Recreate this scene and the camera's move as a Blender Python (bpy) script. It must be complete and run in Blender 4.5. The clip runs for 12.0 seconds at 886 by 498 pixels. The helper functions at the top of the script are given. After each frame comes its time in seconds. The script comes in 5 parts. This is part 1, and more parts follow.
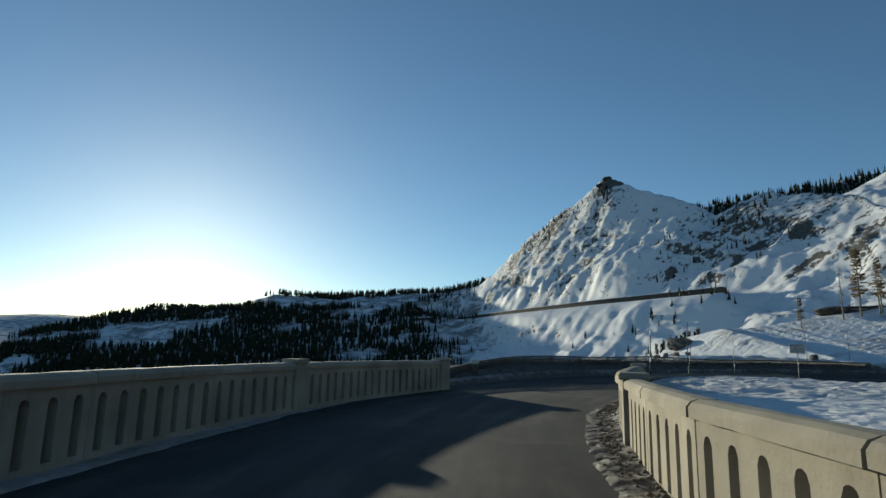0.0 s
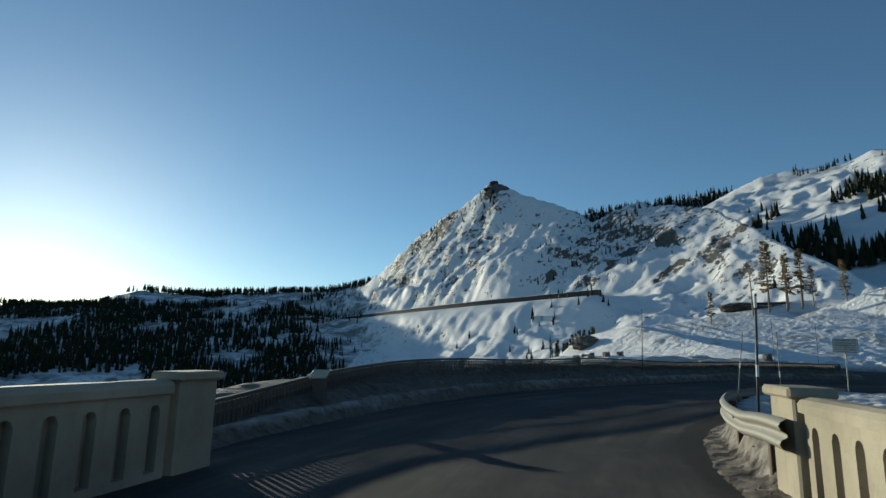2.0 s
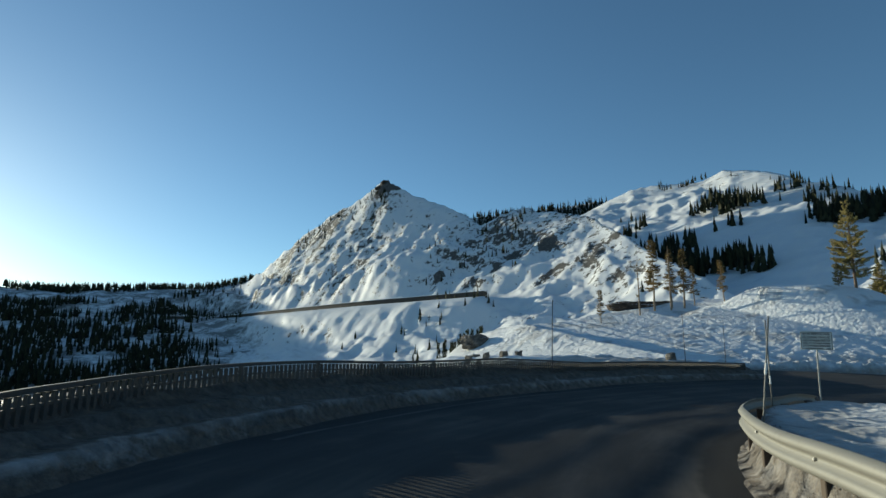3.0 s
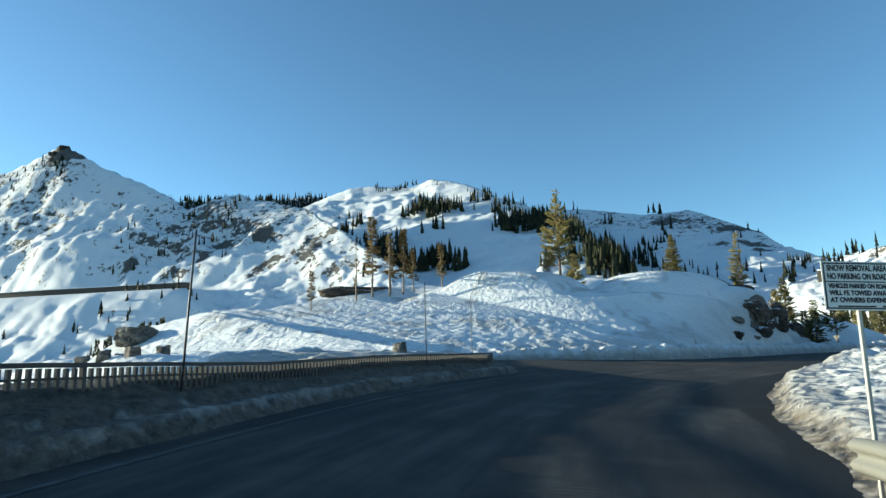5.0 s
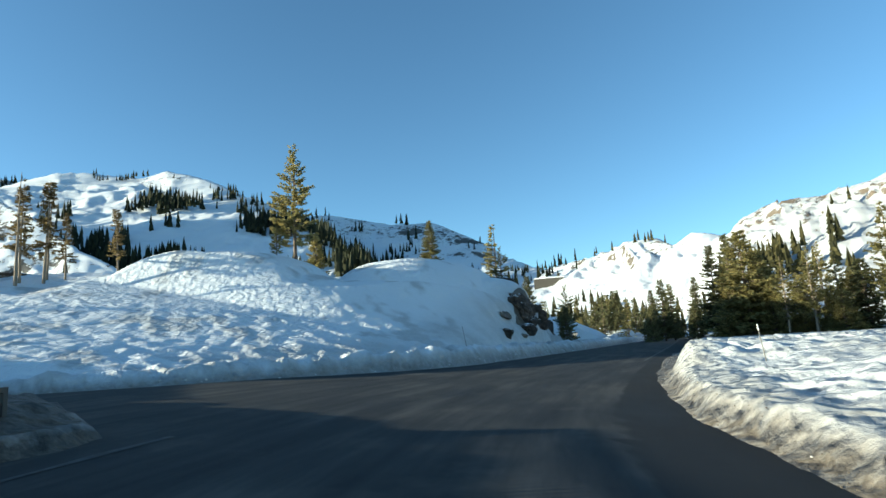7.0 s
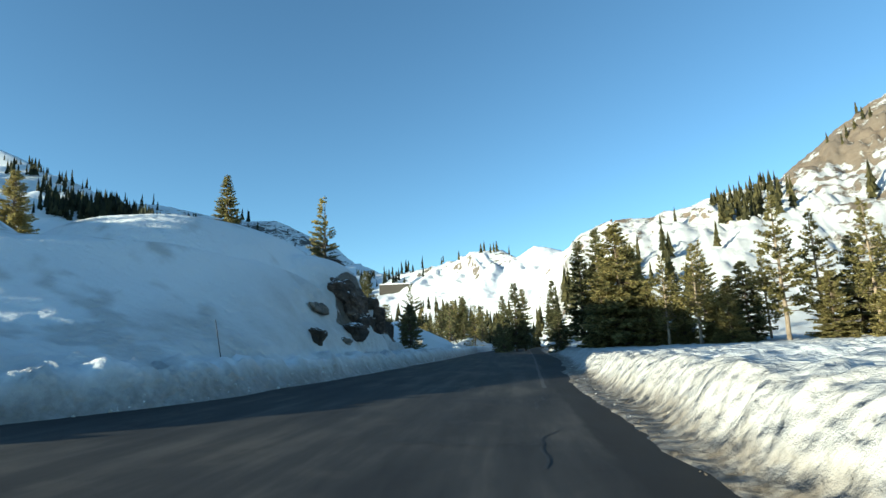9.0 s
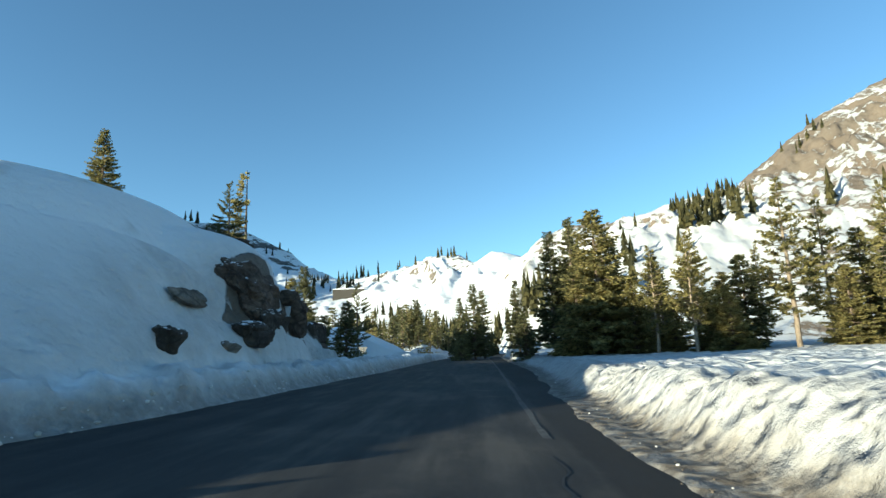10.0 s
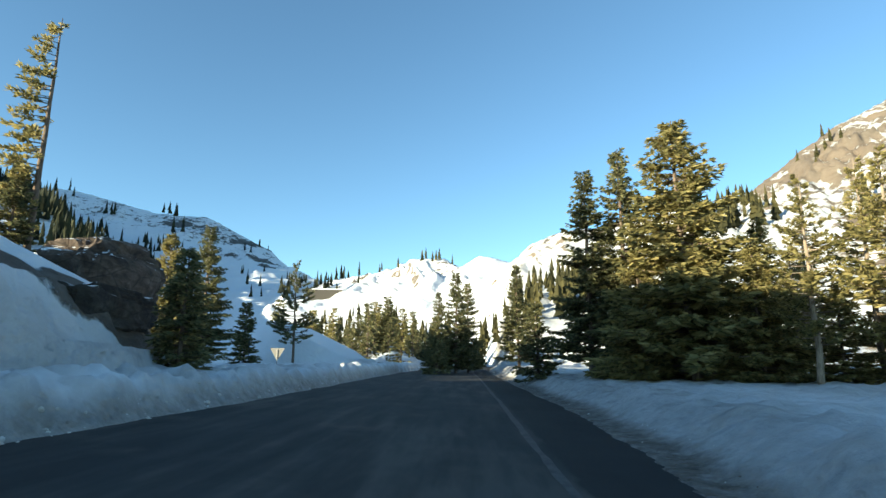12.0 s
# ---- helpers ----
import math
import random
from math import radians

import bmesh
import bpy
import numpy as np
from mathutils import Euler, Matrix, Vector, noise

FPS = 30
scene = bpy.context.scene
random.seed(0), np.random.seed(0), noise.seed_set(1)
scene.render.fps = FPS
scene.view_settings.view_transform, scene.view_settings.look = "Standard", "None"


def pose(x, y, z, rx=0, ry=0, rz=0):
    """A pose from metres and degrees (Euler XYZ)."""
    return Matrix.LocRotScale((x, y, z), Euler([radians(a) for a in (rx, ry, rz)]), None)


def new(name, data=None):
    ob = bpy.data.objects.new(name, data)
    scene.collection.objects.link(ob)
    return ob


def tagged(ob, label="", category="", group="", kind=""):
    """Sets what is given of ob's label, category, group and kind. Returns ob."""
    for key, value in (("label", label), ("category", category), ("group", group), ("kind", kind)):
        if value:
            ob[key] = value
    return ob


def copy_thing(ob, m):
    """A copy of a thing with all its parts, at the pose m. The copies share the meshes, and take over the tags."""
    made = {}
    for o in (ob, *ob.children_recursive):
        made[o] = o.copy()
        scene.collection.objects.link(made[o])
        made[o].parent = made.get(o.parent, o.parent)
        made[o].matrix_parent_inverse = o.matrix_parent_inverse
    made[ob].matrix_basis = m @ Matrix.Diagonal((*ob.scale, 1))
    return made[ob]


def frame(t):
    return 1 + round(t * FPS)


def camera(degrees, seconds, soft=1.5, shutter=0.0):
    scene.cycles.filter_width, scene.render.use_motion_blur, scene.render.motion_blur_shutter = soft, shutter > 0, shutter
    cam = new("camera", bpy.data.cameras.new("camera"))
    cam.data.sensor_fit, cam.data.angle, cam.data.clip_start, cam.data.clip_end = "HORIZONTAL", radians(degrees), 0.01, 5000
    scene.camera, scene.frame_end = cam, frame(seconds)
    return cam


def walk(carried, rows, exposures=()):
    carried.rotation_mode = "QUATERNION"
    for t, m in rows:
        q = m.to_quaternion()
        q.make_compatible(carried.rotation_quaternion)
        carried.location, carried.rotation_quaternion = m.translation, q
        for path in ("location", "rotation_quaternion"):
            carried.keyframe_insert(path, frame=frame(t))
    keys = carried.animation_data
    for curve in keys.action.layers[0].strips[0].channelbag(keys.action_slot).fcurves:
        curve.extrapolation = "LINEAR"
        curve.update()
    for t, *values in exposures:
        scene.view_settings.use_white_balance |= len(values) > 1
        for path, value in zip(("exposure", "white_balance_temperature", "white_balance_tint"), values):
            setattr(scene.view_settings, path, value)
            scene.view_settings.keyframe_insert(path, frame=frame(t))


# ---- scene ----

# camera and its way
cam = camera(76.55, 12.0)
PATH = [
    (0, pose(0.000, 0.000, 1.4, 100.254, -1.319, 0.000)),
    (0.5, pose(0.147, 3.618, 1.4, 100.176, -1.443, -1.734)),
    (1, pose(0.422, 7.180, 1.4, 100.233, -1.417, -3.836)),
    (1.5, pose(0.874, 10.530, 1.4, 100.362, -1.271, -7.129)),
    (2, pose(1.599, 13.660, 1.4, 100.554, -1.078, -11.591)),
    (2.5, pose(2.487, 16.716, 1.4, 100.754, -0.924, -17.125)),
    (2.7, pose(2.947, 17.865, 1.4, 100.823, -0.881, -19.462)),
    (4.3, pose(8.177, 26.004, 1.4, 100.009, 0.706, -40.001)),
    (4.5, pose(9.079, 26.878, 1.4, 100.067, 0.895, -43.252)),
    (5, pose(11.586, 28.935, 1.4, 100.152, 1.277, -51.317)),
    (5.5, pose(14.537, 30.790, 1.4, 100.224, 1.803, -58.434)),
    (6, pose(17.897, 32.379, 1.4, 100.278, 2.173, -64.878)),
    (6.5, pose(21.519, 33.696, 1.4, 100.117, 2.883, -70.910)),
    (7, pose(25.344, 34.661, 1.4, 99.865, 3.527, -76.359)),
    (7.5, pose(29.268, 35.242, 1.4, 99.515, 3.605, -81.297)),
    (7.7, pose(30.837, 35.375, 1.4, 99.415, 3.589, -83.285)),
    (9.3, pose(43.451, 34.871, 1.4, 99.947, 2.516, -93.634)),
    (9.5, pose(45.204, 34.654, 1.4, 100.050, 2.523, -94.652)),
    (10, pose(49.728, 33.975, 1.4, 100.272, 2.560, -96.491)),
    (10.5, pose(54.413, 33.216, 1.4, 100.657, 2.352, -97.480)),
    (11, pose(59.284, 32.366, 1.4, 100.898, 1.572, -98.101)),
    (11.5, pose(64.281, 31.459, 1.4, 101.157, 0.735, -98.330)),
    (12, pose(69.304, 30.557, 1.4, 101.151, -0.000, -98.362)),
]
walk(cam, PATH, exposures=[(0.0, 0.17, 6250, -3), (2.5, 0.32, 6200, -5), (4.3, 1.05, 6150, -7), (6.0, 1.35, 6050, -9), (9.5, 1.35, 6100, -9), (12.0, 1.72, 6650, -6)])

# daylight: a low sun and a clear sky
SUN_AZ, SUN_EL = 25.1, 8.6          # degrees to the left of +y, degrees up
world = bpy.data.worlds.new("sky")
scene.world = world
world.use_nodes = True
wn = world.node_tree.nodes
sky = wn.new("ShaderNodeTexSky")
sky.sky_type = "NISHITA"
sky.sun_disc = False
sky.sun_elevation = radians(SUN_EL)
sky.sun_rotation = radians(-SUN_AZ)
sky.altitude = 2100
sky.air_density, sky.dust_density, sky.ozone_density = 1.0, 0.9, 2.5
wn["Background"].inputs["Strength"].default_value = 0.11
world.node_tree.links.new(sky.outputs[0], wn["Background"].inputs["Color"])
sun_data = bpy.data.lights.new("sun", "SUN")
sun_data.energy, sun_data.angle, sun_data.color = 5.0, radians(0.55), (1.0, 0.86, 0.68)
sun = new("sun", sun_data)
a, e = radians(SUN_AZ), radians(SUN_EL)
SUN_DIR = Vector((-math.sin(a) * math.cos(e), math.cos(a) * math.cos(e), math.sin(e)))
sun.rotation_euler = (-SUN_DIR).to_track_quat("-Z", "Y").to_euler()
sun.location = (0, 0, 60)


# ------------------------------------------------------------------ materials
class Nodes:
    """A short way to write node trees."""

    def __init__(self, name):
        self.m = bpy.data.materials.new(name)
        self.m.use_nodes = True
        self.t = self.m.node_tree
        self.bsdf = self.t.nodes["Principled BSDF"]

    def n(self, kind, **ins):
        node = self.t.nodes.new("ShaderNode" + kind)
        for k, v in ins.items():
            self.put(node.inputs[k.replace("_", " ")], v)
        return node

    def put(self, socket, v):
        if isinstance(v, bpy.types.NodeSocket):
            self.t.links.new(v, socket)
        else:
            socket.default_value = v

    def coord(self, kind="Object"):
        if kind == "World":
            return self.n("NewGeometry").outputs["Position"]
        return self.n("TexCoord").outputs[kind]

    def noise(self, vec, scale, detail=4.0, rough=0.55, dist=0.0):
        k = self.n("TexNoise", Vector=vec, Scale=scale, Detail=detail, Roughness=rough, Distortion=dist)
        return k.outputs["Fac"]

    def ramp(self, fac, *stops):
        k = self.n("ValToRGB", Fac=fac)
        r = k.color_ramp
        while len(r.elements) < len(stops):
            r.elements.new(0.5)
        for el, (p, c) in zip(r.elements, stops):
            el.position = p
            el.color = (*c, 1) if not isinstance(c, (int, float)) else (c, c, c, 1)
        return k.outputs["Color"]

    def mix(self, fac, a, b):
        k = self.t.nodes.new("ShaderNodeMix")
        k.data_type = "RGBA"
        for sock, v in ((k.inputs[0], fac), (k.inputs[6], a), (k.inputs[7], b)):
            if isinstance(v, tuple) and len(v) == 3:
                v = (*v, 1)
            self.put(sock, v)
        return k.outputs[2]

    def math(self, op, a, b=0.5, clamp=False):
        k = self.t.nodes.new("ShaderNodeMath")
        k.operation, k.use_clamp = op, clamp
        self.put(k.inputs[0], a), self.put(k.inputs[1], b)
        return k.outputs[0]

    def stretch(self, vec, x, y, z):
        k = self.n("Mapping", Vector=vec)
        k.inputs["Scale"].default_value = (x, y, z)
        return k.outputs[0]

    def bump(self, height, strength=0.3, distance=0.02, normal=None):
        k = self.n("Bump", Height=height, Strength=strength, Distance=distance)
        if normal is not None:
            self.put(k.inputs["Normal"], normal)
        return k.outputs[0]

    def done(self, color, rough=0.8, normal=None, metal=0.0, spec=0.4):
        b = self.bsdf
        self.put(b.inputs["Base Color"], (*color, 1) if isinstance(color, tuple) and len(color) == 3 else color)
        self.put(b.inputs["Roughness"], rough)
        b.inputs["Metallic"].default_value = metal
        b.inputs["Specular IOR Level"].default_value = spec
        if normal is not None:
            self.put(b.inputs["Normal"], normal)
        return self.m


def ground_material():
    """Snow over granite and dirty ploughings, with a little painted shade; the masks are laid on the sheet."""
    k = Nodes("snow_and_rock")
    p = k.coord("World")
    rock_m = k.n("Attribute")
    rock_m.attribute_name = "rock"
    dirt_shade_m = k.n("Attribute")
    dirt_shade_m.attribute_name = "dirt_shade"
    brush_m = k.n("Attribute")
    brush_m.attribute_name = "brush"
    fine = k.noise(p, 1.9, 6, 0.65)
    big = k.noise(p, 0.05, 5, 0.6)
    snow = k.mix(big, (0.64, 0.67, 0.715), (0.76, 0.76, 0.75))
    g1 = k.noise(k.stretch(p, 1, 1, 2.2), 0.35, 8, 0.68, 0.6)
    g2 = k.noise(p, 0.022, 4, 0.6)
    granite = k.ramp(g1, (0.28, (0.028, 0.027, 0.027)), (0.5, (0.095, 0.090, 0.084)), (0.75, (0.19, 0.178, 0.16)))
    warm = k.n("Attribute")
    warm.attribute_name = "warm"
    granite = k.mix(k.math("MULTIPLY", k.math("MULTIPLY", g2, 1.1), warm.outputs["Fac"]), granite, (0.27, 0.175, 0.105))
    brk = k.noise(p, 0.16, 7, 0.7)
    brk = k.math("ADD", k.math("MULTIPLY", brk, 1.35), k.math("MULTIPLY", k.noise(p, 0.045, 5, 0.65), 0.55))
    rk = k.math("ADD", rock_m.outputs["Fac"], k.math("SUBTRACT", brk, 0.95))
    rk = k.ramp(rk, (0.46, 0.0), (0.54, 1.0))
    col = k.mix(rk, snow, granite)
    tint = k.math("MULTIPLY", k.math("MULTIPLY", dirt_shade_m.outputs["Fac"], 1.3, True), k.noise(p, 0.9, 4))
    col = k.mix(tint, col, (0.34, 0.29, 0.225))
    dn = k.noise(p, 2.6, 7, 0.7)
    df = k.math("MULTIPLY", dirt_shade_m.outputs["Fac"], k.ramp(dn, (0.30, 0.62), (0.56, 1.0)))
    dcol = k.ramp(k.noise(p, 7.0, 5, 0.7), (0.3, (0.032, 0.027, 0.022)), (0.7, (0.14, 0.115, 0.088)))
    col = k.mix(df, col, dcol)
    bf = k.math("MULTIPLY", brush_m.outputs["Fac"], k.ramp(k.noise(p, 0.03, 6, 0.75), (0.42, 0.0), (0.56, 1.0)))
    col = k.mix(bf, col, (0.03, 0.035, 0.026))
    rough = k.mix(rk, (0.62, 0.62, 0.62), (0.85, 0.85, 0.85))
    cup_m = k.n("Attribute")
    cup_m.attribute_name = "cups"
    warp = k.n("VectorMath", Vector=p)
    k.put(warp.inputs[1], k.n("TexNoise", Vector=p, Scale=0.9, Detail=3.0).outputs["Color"])
    cups = k.n("TexVoronoi", Vector=warp.outputs[0], Scale=2.5)
    cups.feature = "SMOOTH_F1"
    nrm = k.bump(k.math("MULTIPLY", k.math("MULTIPLY", cups.outputs["Distance"], cup_m.outputs["Fac"]), k.ramp(k.noise(p, 0.13, 3), (0.35, 0.35), (0.65, 1.0))), 1.0, 0.30)
    nrm = k.bump(fine, 0.8, 0.16, nrm)
    nrm = k.bump(k.noise(p, 7.0, 5, 0.65), 0.5, 0.035, nrm)
    nrm = k.bump(k.math("MULTIPLY", g1, rk), 0.8, 0.8, nrm)
    lumps = k.n("TexVoronoi", Vector=k.stretch(p, 1, 1, 1.4), Scale=3.4)
    lumps.feature = "SMOOTH_F1"
    lm = k.math("MULTIPLY", k.math("MULTIPLY", lumps.outputs["Distance"], k.noise(p, 1.3, 3)), k.math("MULTIPLY", dirt_shade_m.outputs["Fac"], 2.2, True))
    nrm = k.bump(lm, 1.0, 0.22, nrm)
    k.bsdf.inputs["Subsurface Weight"].default_value = 0.0
    return k.done(col, rough, nrm, spec=0.3)


def asphalt_material():
    k = Nodes("worn_asphalt")
    p = k.coord("World")
    grain = k.noise(p, 60.0, 3, 0.7)
    patch = k.noise(p, 0.22, 5, 0.6)
    streak = k.noise(k.coord("UV"), 3.0, 4, 0.6)
    base = k.ramp(k.math("ADD", k.math("MULTIPLY", patch, 0.55), k.math("MULTIPLY", streak, 0.45)),
                  (0.41, (0.024, 0.024, 0.025)), (0.51, (0.046, 0.044, 0.042)), (0.61, (0.092, 0.083, 0.073)))
    base = k.mix(k.math("MULTIPLY", grain, 0.3), base, (0.07, 0.067, 0.064))
    dust = k.ramp(k.noise(p, 0.6, 6, 0.65), (0.55, 0.0), (0.8, 0.45))
    base = k.mix(dust, base, (0.14, 0.118, 0.094))
    strip = k.n("Attribute")
    strip.attribute_name = "strip"
    sf = k.math("ADD", strip.outputs["Fac"], k.math("MULTIPLY", k.math("SUBTRACT", k.noise(p, 1.6, 5, 0.6), 0.5), 0.5))
    base = k.mix(k.ramp(sf, (0.42, 0.0), (0.58, 0.85)), base, k.mix(grain, (0.017, 0.017, 0.018), (0.030, 0.030, 0.030)))
    rough = k.ramp(patch, (0.3, 0.75), (0.7, 0.95))
    nrm = k.bump(grain, 0.5, 0.008)
    nrm = k.bump(k.noise(p, 0.8, 4), 0.3, 0.02, nrm)
    return k.done(base, rough, nrm, spec=0.15)


def concrete_material():
    k = Nodes("weathered_concrete")
    p = k.coord("World")
    big = k.noise(p, 0.9, 6, 0.6)
    run = k.noise(k.stretch(p, 6, 6, 0.5), 1.0, 5, 0.6)
    col = k.ramp(big, (0.3, (0.215, 0.19, 0.145)), (0.55, (0.315, 0.28, 0.215)), (0.75, (0.39, 0.35, 0.275)))
    col = k.mix(k.ramp(run, (0.55, 0.0), (0.78, 0.55)), col, (0.17, 0.145, 0.115))
    col = k.mix(k.ramp(k.noise(p, 14, 4, 0.7), (0.62, 0.0), (0.72, 0.35)), col, (0.13, 0.115, 0.095))
    nrm = k.bump(k.noise(p, 25, 5, 0.65), 0.4, 0.01)
    nrm = k.bump(k.noise(p, 4, 3), 0.25, 0.02, nrm)
    return k.done(col, 0.86, nrm, spec=0.3)


def steel_material(name, col, rough=0.5, metal=0.6, worn=(0.20, 0.13, 0.09)):
    k = Nodes(name)
    p = k.coord("World")
    c = k.mix(k.ramp(k.noise(p, 5, 6, 0.7), (0.55, 0.0), (0.75, 0.6)), col, worn)
    c = k.mix(k.math("MULTIPLY", k.noise(p, 1.1, 4), 0.3), c, (0.24, 0.23, 0.21))
    return k.done(c, rough, k.bump(k.noise(p, 30, 3), 0.15, 0.004), metal)


def rock_material(name, dark, mid, light, moss=(0.10, 0.085, 0.05)):
    k = Nodes(name)
    p = k.coord("World")
    g = k.noise(k.stretch(p, 1, 1, 1.8), 1.1, 9, 0.68, 0.8)
    col = k.ramp(g, (0.28, dark), (0.5, mid), (0.74, light))
    col = k.mix(k.ramp(k.noise(p, 0.5, 6, 0.7), (0.5, 0.0), (0.72, 0.7)), col, moss)
    v = k.n("TexVoronoi", Vector=k.stretch(p, 1, 1, 1.6), Scale=0.9)
    v.feature = "DISTANCE_TO_EDGE"
    crack = k.ramp(v.outputs["Distance"], (0.0, 0.0), (0.06, 1.0))
    col = k.mix(k.math("MULTIPLY", k.math("SUBTRACT", 1.0, crack), 0.55), col, (0.02, 0.018, 0.016))
    up = k.n("SeparateXYZ", Vector=k.n("NewGeometry").outputs["Normal"]).outputs["Z"]
    sn = k.math("ADD", up, k.math("MULTIPLY", k.math("SUBTRACT", k.noise(p, 1.6, 6, 0.65), 0.5), 1.3))
    sn = k.ramp(sn, (0.90, 0.0), (0.96, 1.0))
    col = k.mix(sn, col, (0.86, 0.87, 0.89))
    nrm = k.bump(g, 0.9, 0.18)
    nrm = k.bump(k.noise(p, 12, 5, 0.7), 0.5, 0.02, nrm)
    return k.done(col, 0.88, nrm, spec=0.25)


def bark_material(name, dark, light):
    k = Nodes(name)
    p = k.coord()
    g = k.noise(k.stretch(p, 9, 9, 1.4), 2.0, 6, 0.7)
    return k.done(k.ramp(g, (0.3, dark), (0.7, light)), 0.9, k.bump(g, 0.8, 0.03), spec=0.2)


def needle_material(name, dark, mid, light):
    k = Nodes(name)
    geo = k.n("NewGeometry")
    rnd = geo.outputs["Random Per Island"]
    obj = k.n("ObjectInfo").outputs["Random"]
    f = k.math("ADD", k.math("MULTIPLY", rnd, 0.75), k.math("MULTIPLY", obj, 0.25))
    col = k.ramp(f, (0.1, dark), (0.5, mid), (0.9, light))
    m = k.done(col, 0.75, None, spec=0.25)
    thru = k.n("BsdfTranslucent", Color=col)
    both = k.n("MixShader", Fac=0.45)
    k.put(both.inputs[1], k.bsdf.outputs[0])
    k.put(both.inputs[2], thru.outputs[0])
    k.put(k.t.nodes["Material Output"].inputs["Surface"], both.outputs[0])
    return m


def plain_material(name, col, rough=0.6, metal=0.0, var=0.25):
    k = Nodes(name)
    p = k.coord("World")
    dark = tuple(c * (1 - var) for c in col)
    return k.done(k.mix(k.noise(p, 6, 5, 0.65), dark, col), rough, k.bump(k.noise(p, 18, 3), 0.1, 0.004), metal)


M_GROUND = ground_material()
M_ASPHALT = asphalt_material()
M_CONCRETE = concrete_material()
M_RAIL = steel_material("galvanised_steel", (0.20, 0.195, 0.17), 0.6, 0.2, (0.12, 0.10, 0.075))
M_FENCE = steel_material("dark_steel", (0.055, 0.05, 0.046), 0.6, 0.3, (0.10, 0.06, 0.04))
M_POST = steel_material("post_steel", (0.38, 0.37, 0.34), 0.5, 0.5)
M_POLE = plain_material("grey_pole", (0.20, 0.19, 0.17), 0.6)
M_POLE_DARK = plain_material("dark_pole", (0.045, 0.045, 0.05), 0.55)
M_WHITE = plain_material("white_paint", (0.74, 0.74, 0.70), 0.5, 0.0, 0.12)
M_INK = plain_material("black_paint", (0.02, 0.02, 0.022), 0.5)
M_GRANITE = rock_material("granite", (0.030, 0.027, 0.024), (0.13, 0.115, 0.10), (0.30, 0.27, 0.23))
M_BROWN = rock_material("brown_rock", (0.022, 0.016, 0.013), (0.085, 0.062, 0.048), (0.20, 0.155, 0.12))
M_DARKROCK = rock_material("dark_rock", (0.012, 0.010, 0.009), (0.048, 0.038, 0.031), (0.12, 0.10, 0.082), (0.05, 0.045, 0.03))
M_BARK = bark_material("grey_brown_bark", (0.05, 0.035, 0.026), (0.24, 0.18, 0.135))
M_DEAD = bark_material("bleached_wood", (0.12, 0.09, 0.065), (0.38, 0.30, 0.22))
M_FIR = needle_material("fir_needles", (0.05, 0.056, 0.030), (0.14, 0.14, 0.065), (0.27, 0.24, 0.11))
M_PINE = needle_material("pine_needles", (0.09, 0.088, 0.036), (0.26, 0.225, 0.085), (0.42, 0.34, 0.14))
M_DRY = needle_material("dry_needles", (0.07, 0.05, 0.024), (0.17, 0.125, 0.055), (0.27, 0.20, 0.09))
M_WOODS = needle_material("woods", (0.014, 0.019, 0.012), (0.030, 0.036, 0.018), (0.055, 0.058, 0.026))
# the woods again, lighter and yellower: low sun put into the colour
M_WOODS_LIT = needle_material("sunlit_woods", (0.026, 0.028, 0.012), (0.062, 0.058, 0.024), (0.115, 0.10, 0.038))
M_SHED = plain_material("old_concrete", (0.085, 0.075, 0.062), 0.9, 0.0, 0.5)
M_TIMBER = plain_material("weathered_timber", (0.10, 0.075, 0.055), 0.9, 0.0, 0.5)


# ------------------------------------------------------------------ small tools
def mesh_of(name, verts, faces, mats, smooth=False, mat_index=None):
    me = bpy.data.meshes.new(name)
    me.from_pydata([tuple(v) for v in verts], [], faces)
    for m in mats:
        me.materials.append(m)
    if mat_index is not None:
        me.polygons.foreach_set("material_index", mat_index)
    if smooth:
        me.polygons.foreach_set("use_smooth", [True] * len(me.polygons))
    me.update()
    return me


def grid_mesh(name, X, Y, Z, mat, wrap=False):
    """A sheet from three arrays of one shape."""
    r, c = X.shape
    me = bpy.data.meshes.new(name)
    idx = np.arange(r * c).reshape(r, c)
    if wrap:
        idx = np.concatenate([idx, idx[:1]], 0)
    q = np.stack([idx[:-1, :-1], idx[1:, :-1], idx[1:, 1:], idx[:-1, 1:]], -1).reshape(-1, 4)
    me.vertices.add(r * c)
    me.vertices.foreach_set("co", np.stack([X, Y, Z], -1).astype(np.float32).ravel())
    me.loops.add(q.size)
    me.loops.foreach_set("vertex_index", q.astype(np.int32).ravel())
    me.polygons.add(len(q))
    me.polygons.foreach_set("loop_start", np.arange(0, q.size, 4, dtype=np.int32))
    me.polygons.foreach_set("loop_total", np.full(len(q), 4, dtype=np.int32))
    me.polygons.foreach_set("use_smooth", np.ones(len(q), dtype=bool))
    me.materials.append(mat)
    me.update()
    me.validate()
    return me


def paint(me, name, values):
    at = me.attributes.new(name, "FLOAT", "POINT")
    at.data.foreach_set("value", np.asarray(values, dtype=np.float32).ravel())


def thing(name, label, category, at=(0, 0, 0), turn=0.0, group="", kind=""):
    ob = new(name)
    ob.empty_display_size = 0.2
    ob.location = at
    ob.rotation_euler = (0, 0, turn)
    return tagged(ob, label, category, group, kind)


def part(name, bm, material, parent, label="", smooth=False):
    me = bpy.data.meshes.new(name)
    bm.to_mesh(me)
    bm.free()
    me.materials.append(material)
    if smooth:
        me.polygons.foreach_set("use_smooth", [True] * len(me.polygons))
    return part_of(name, me, parent, label)


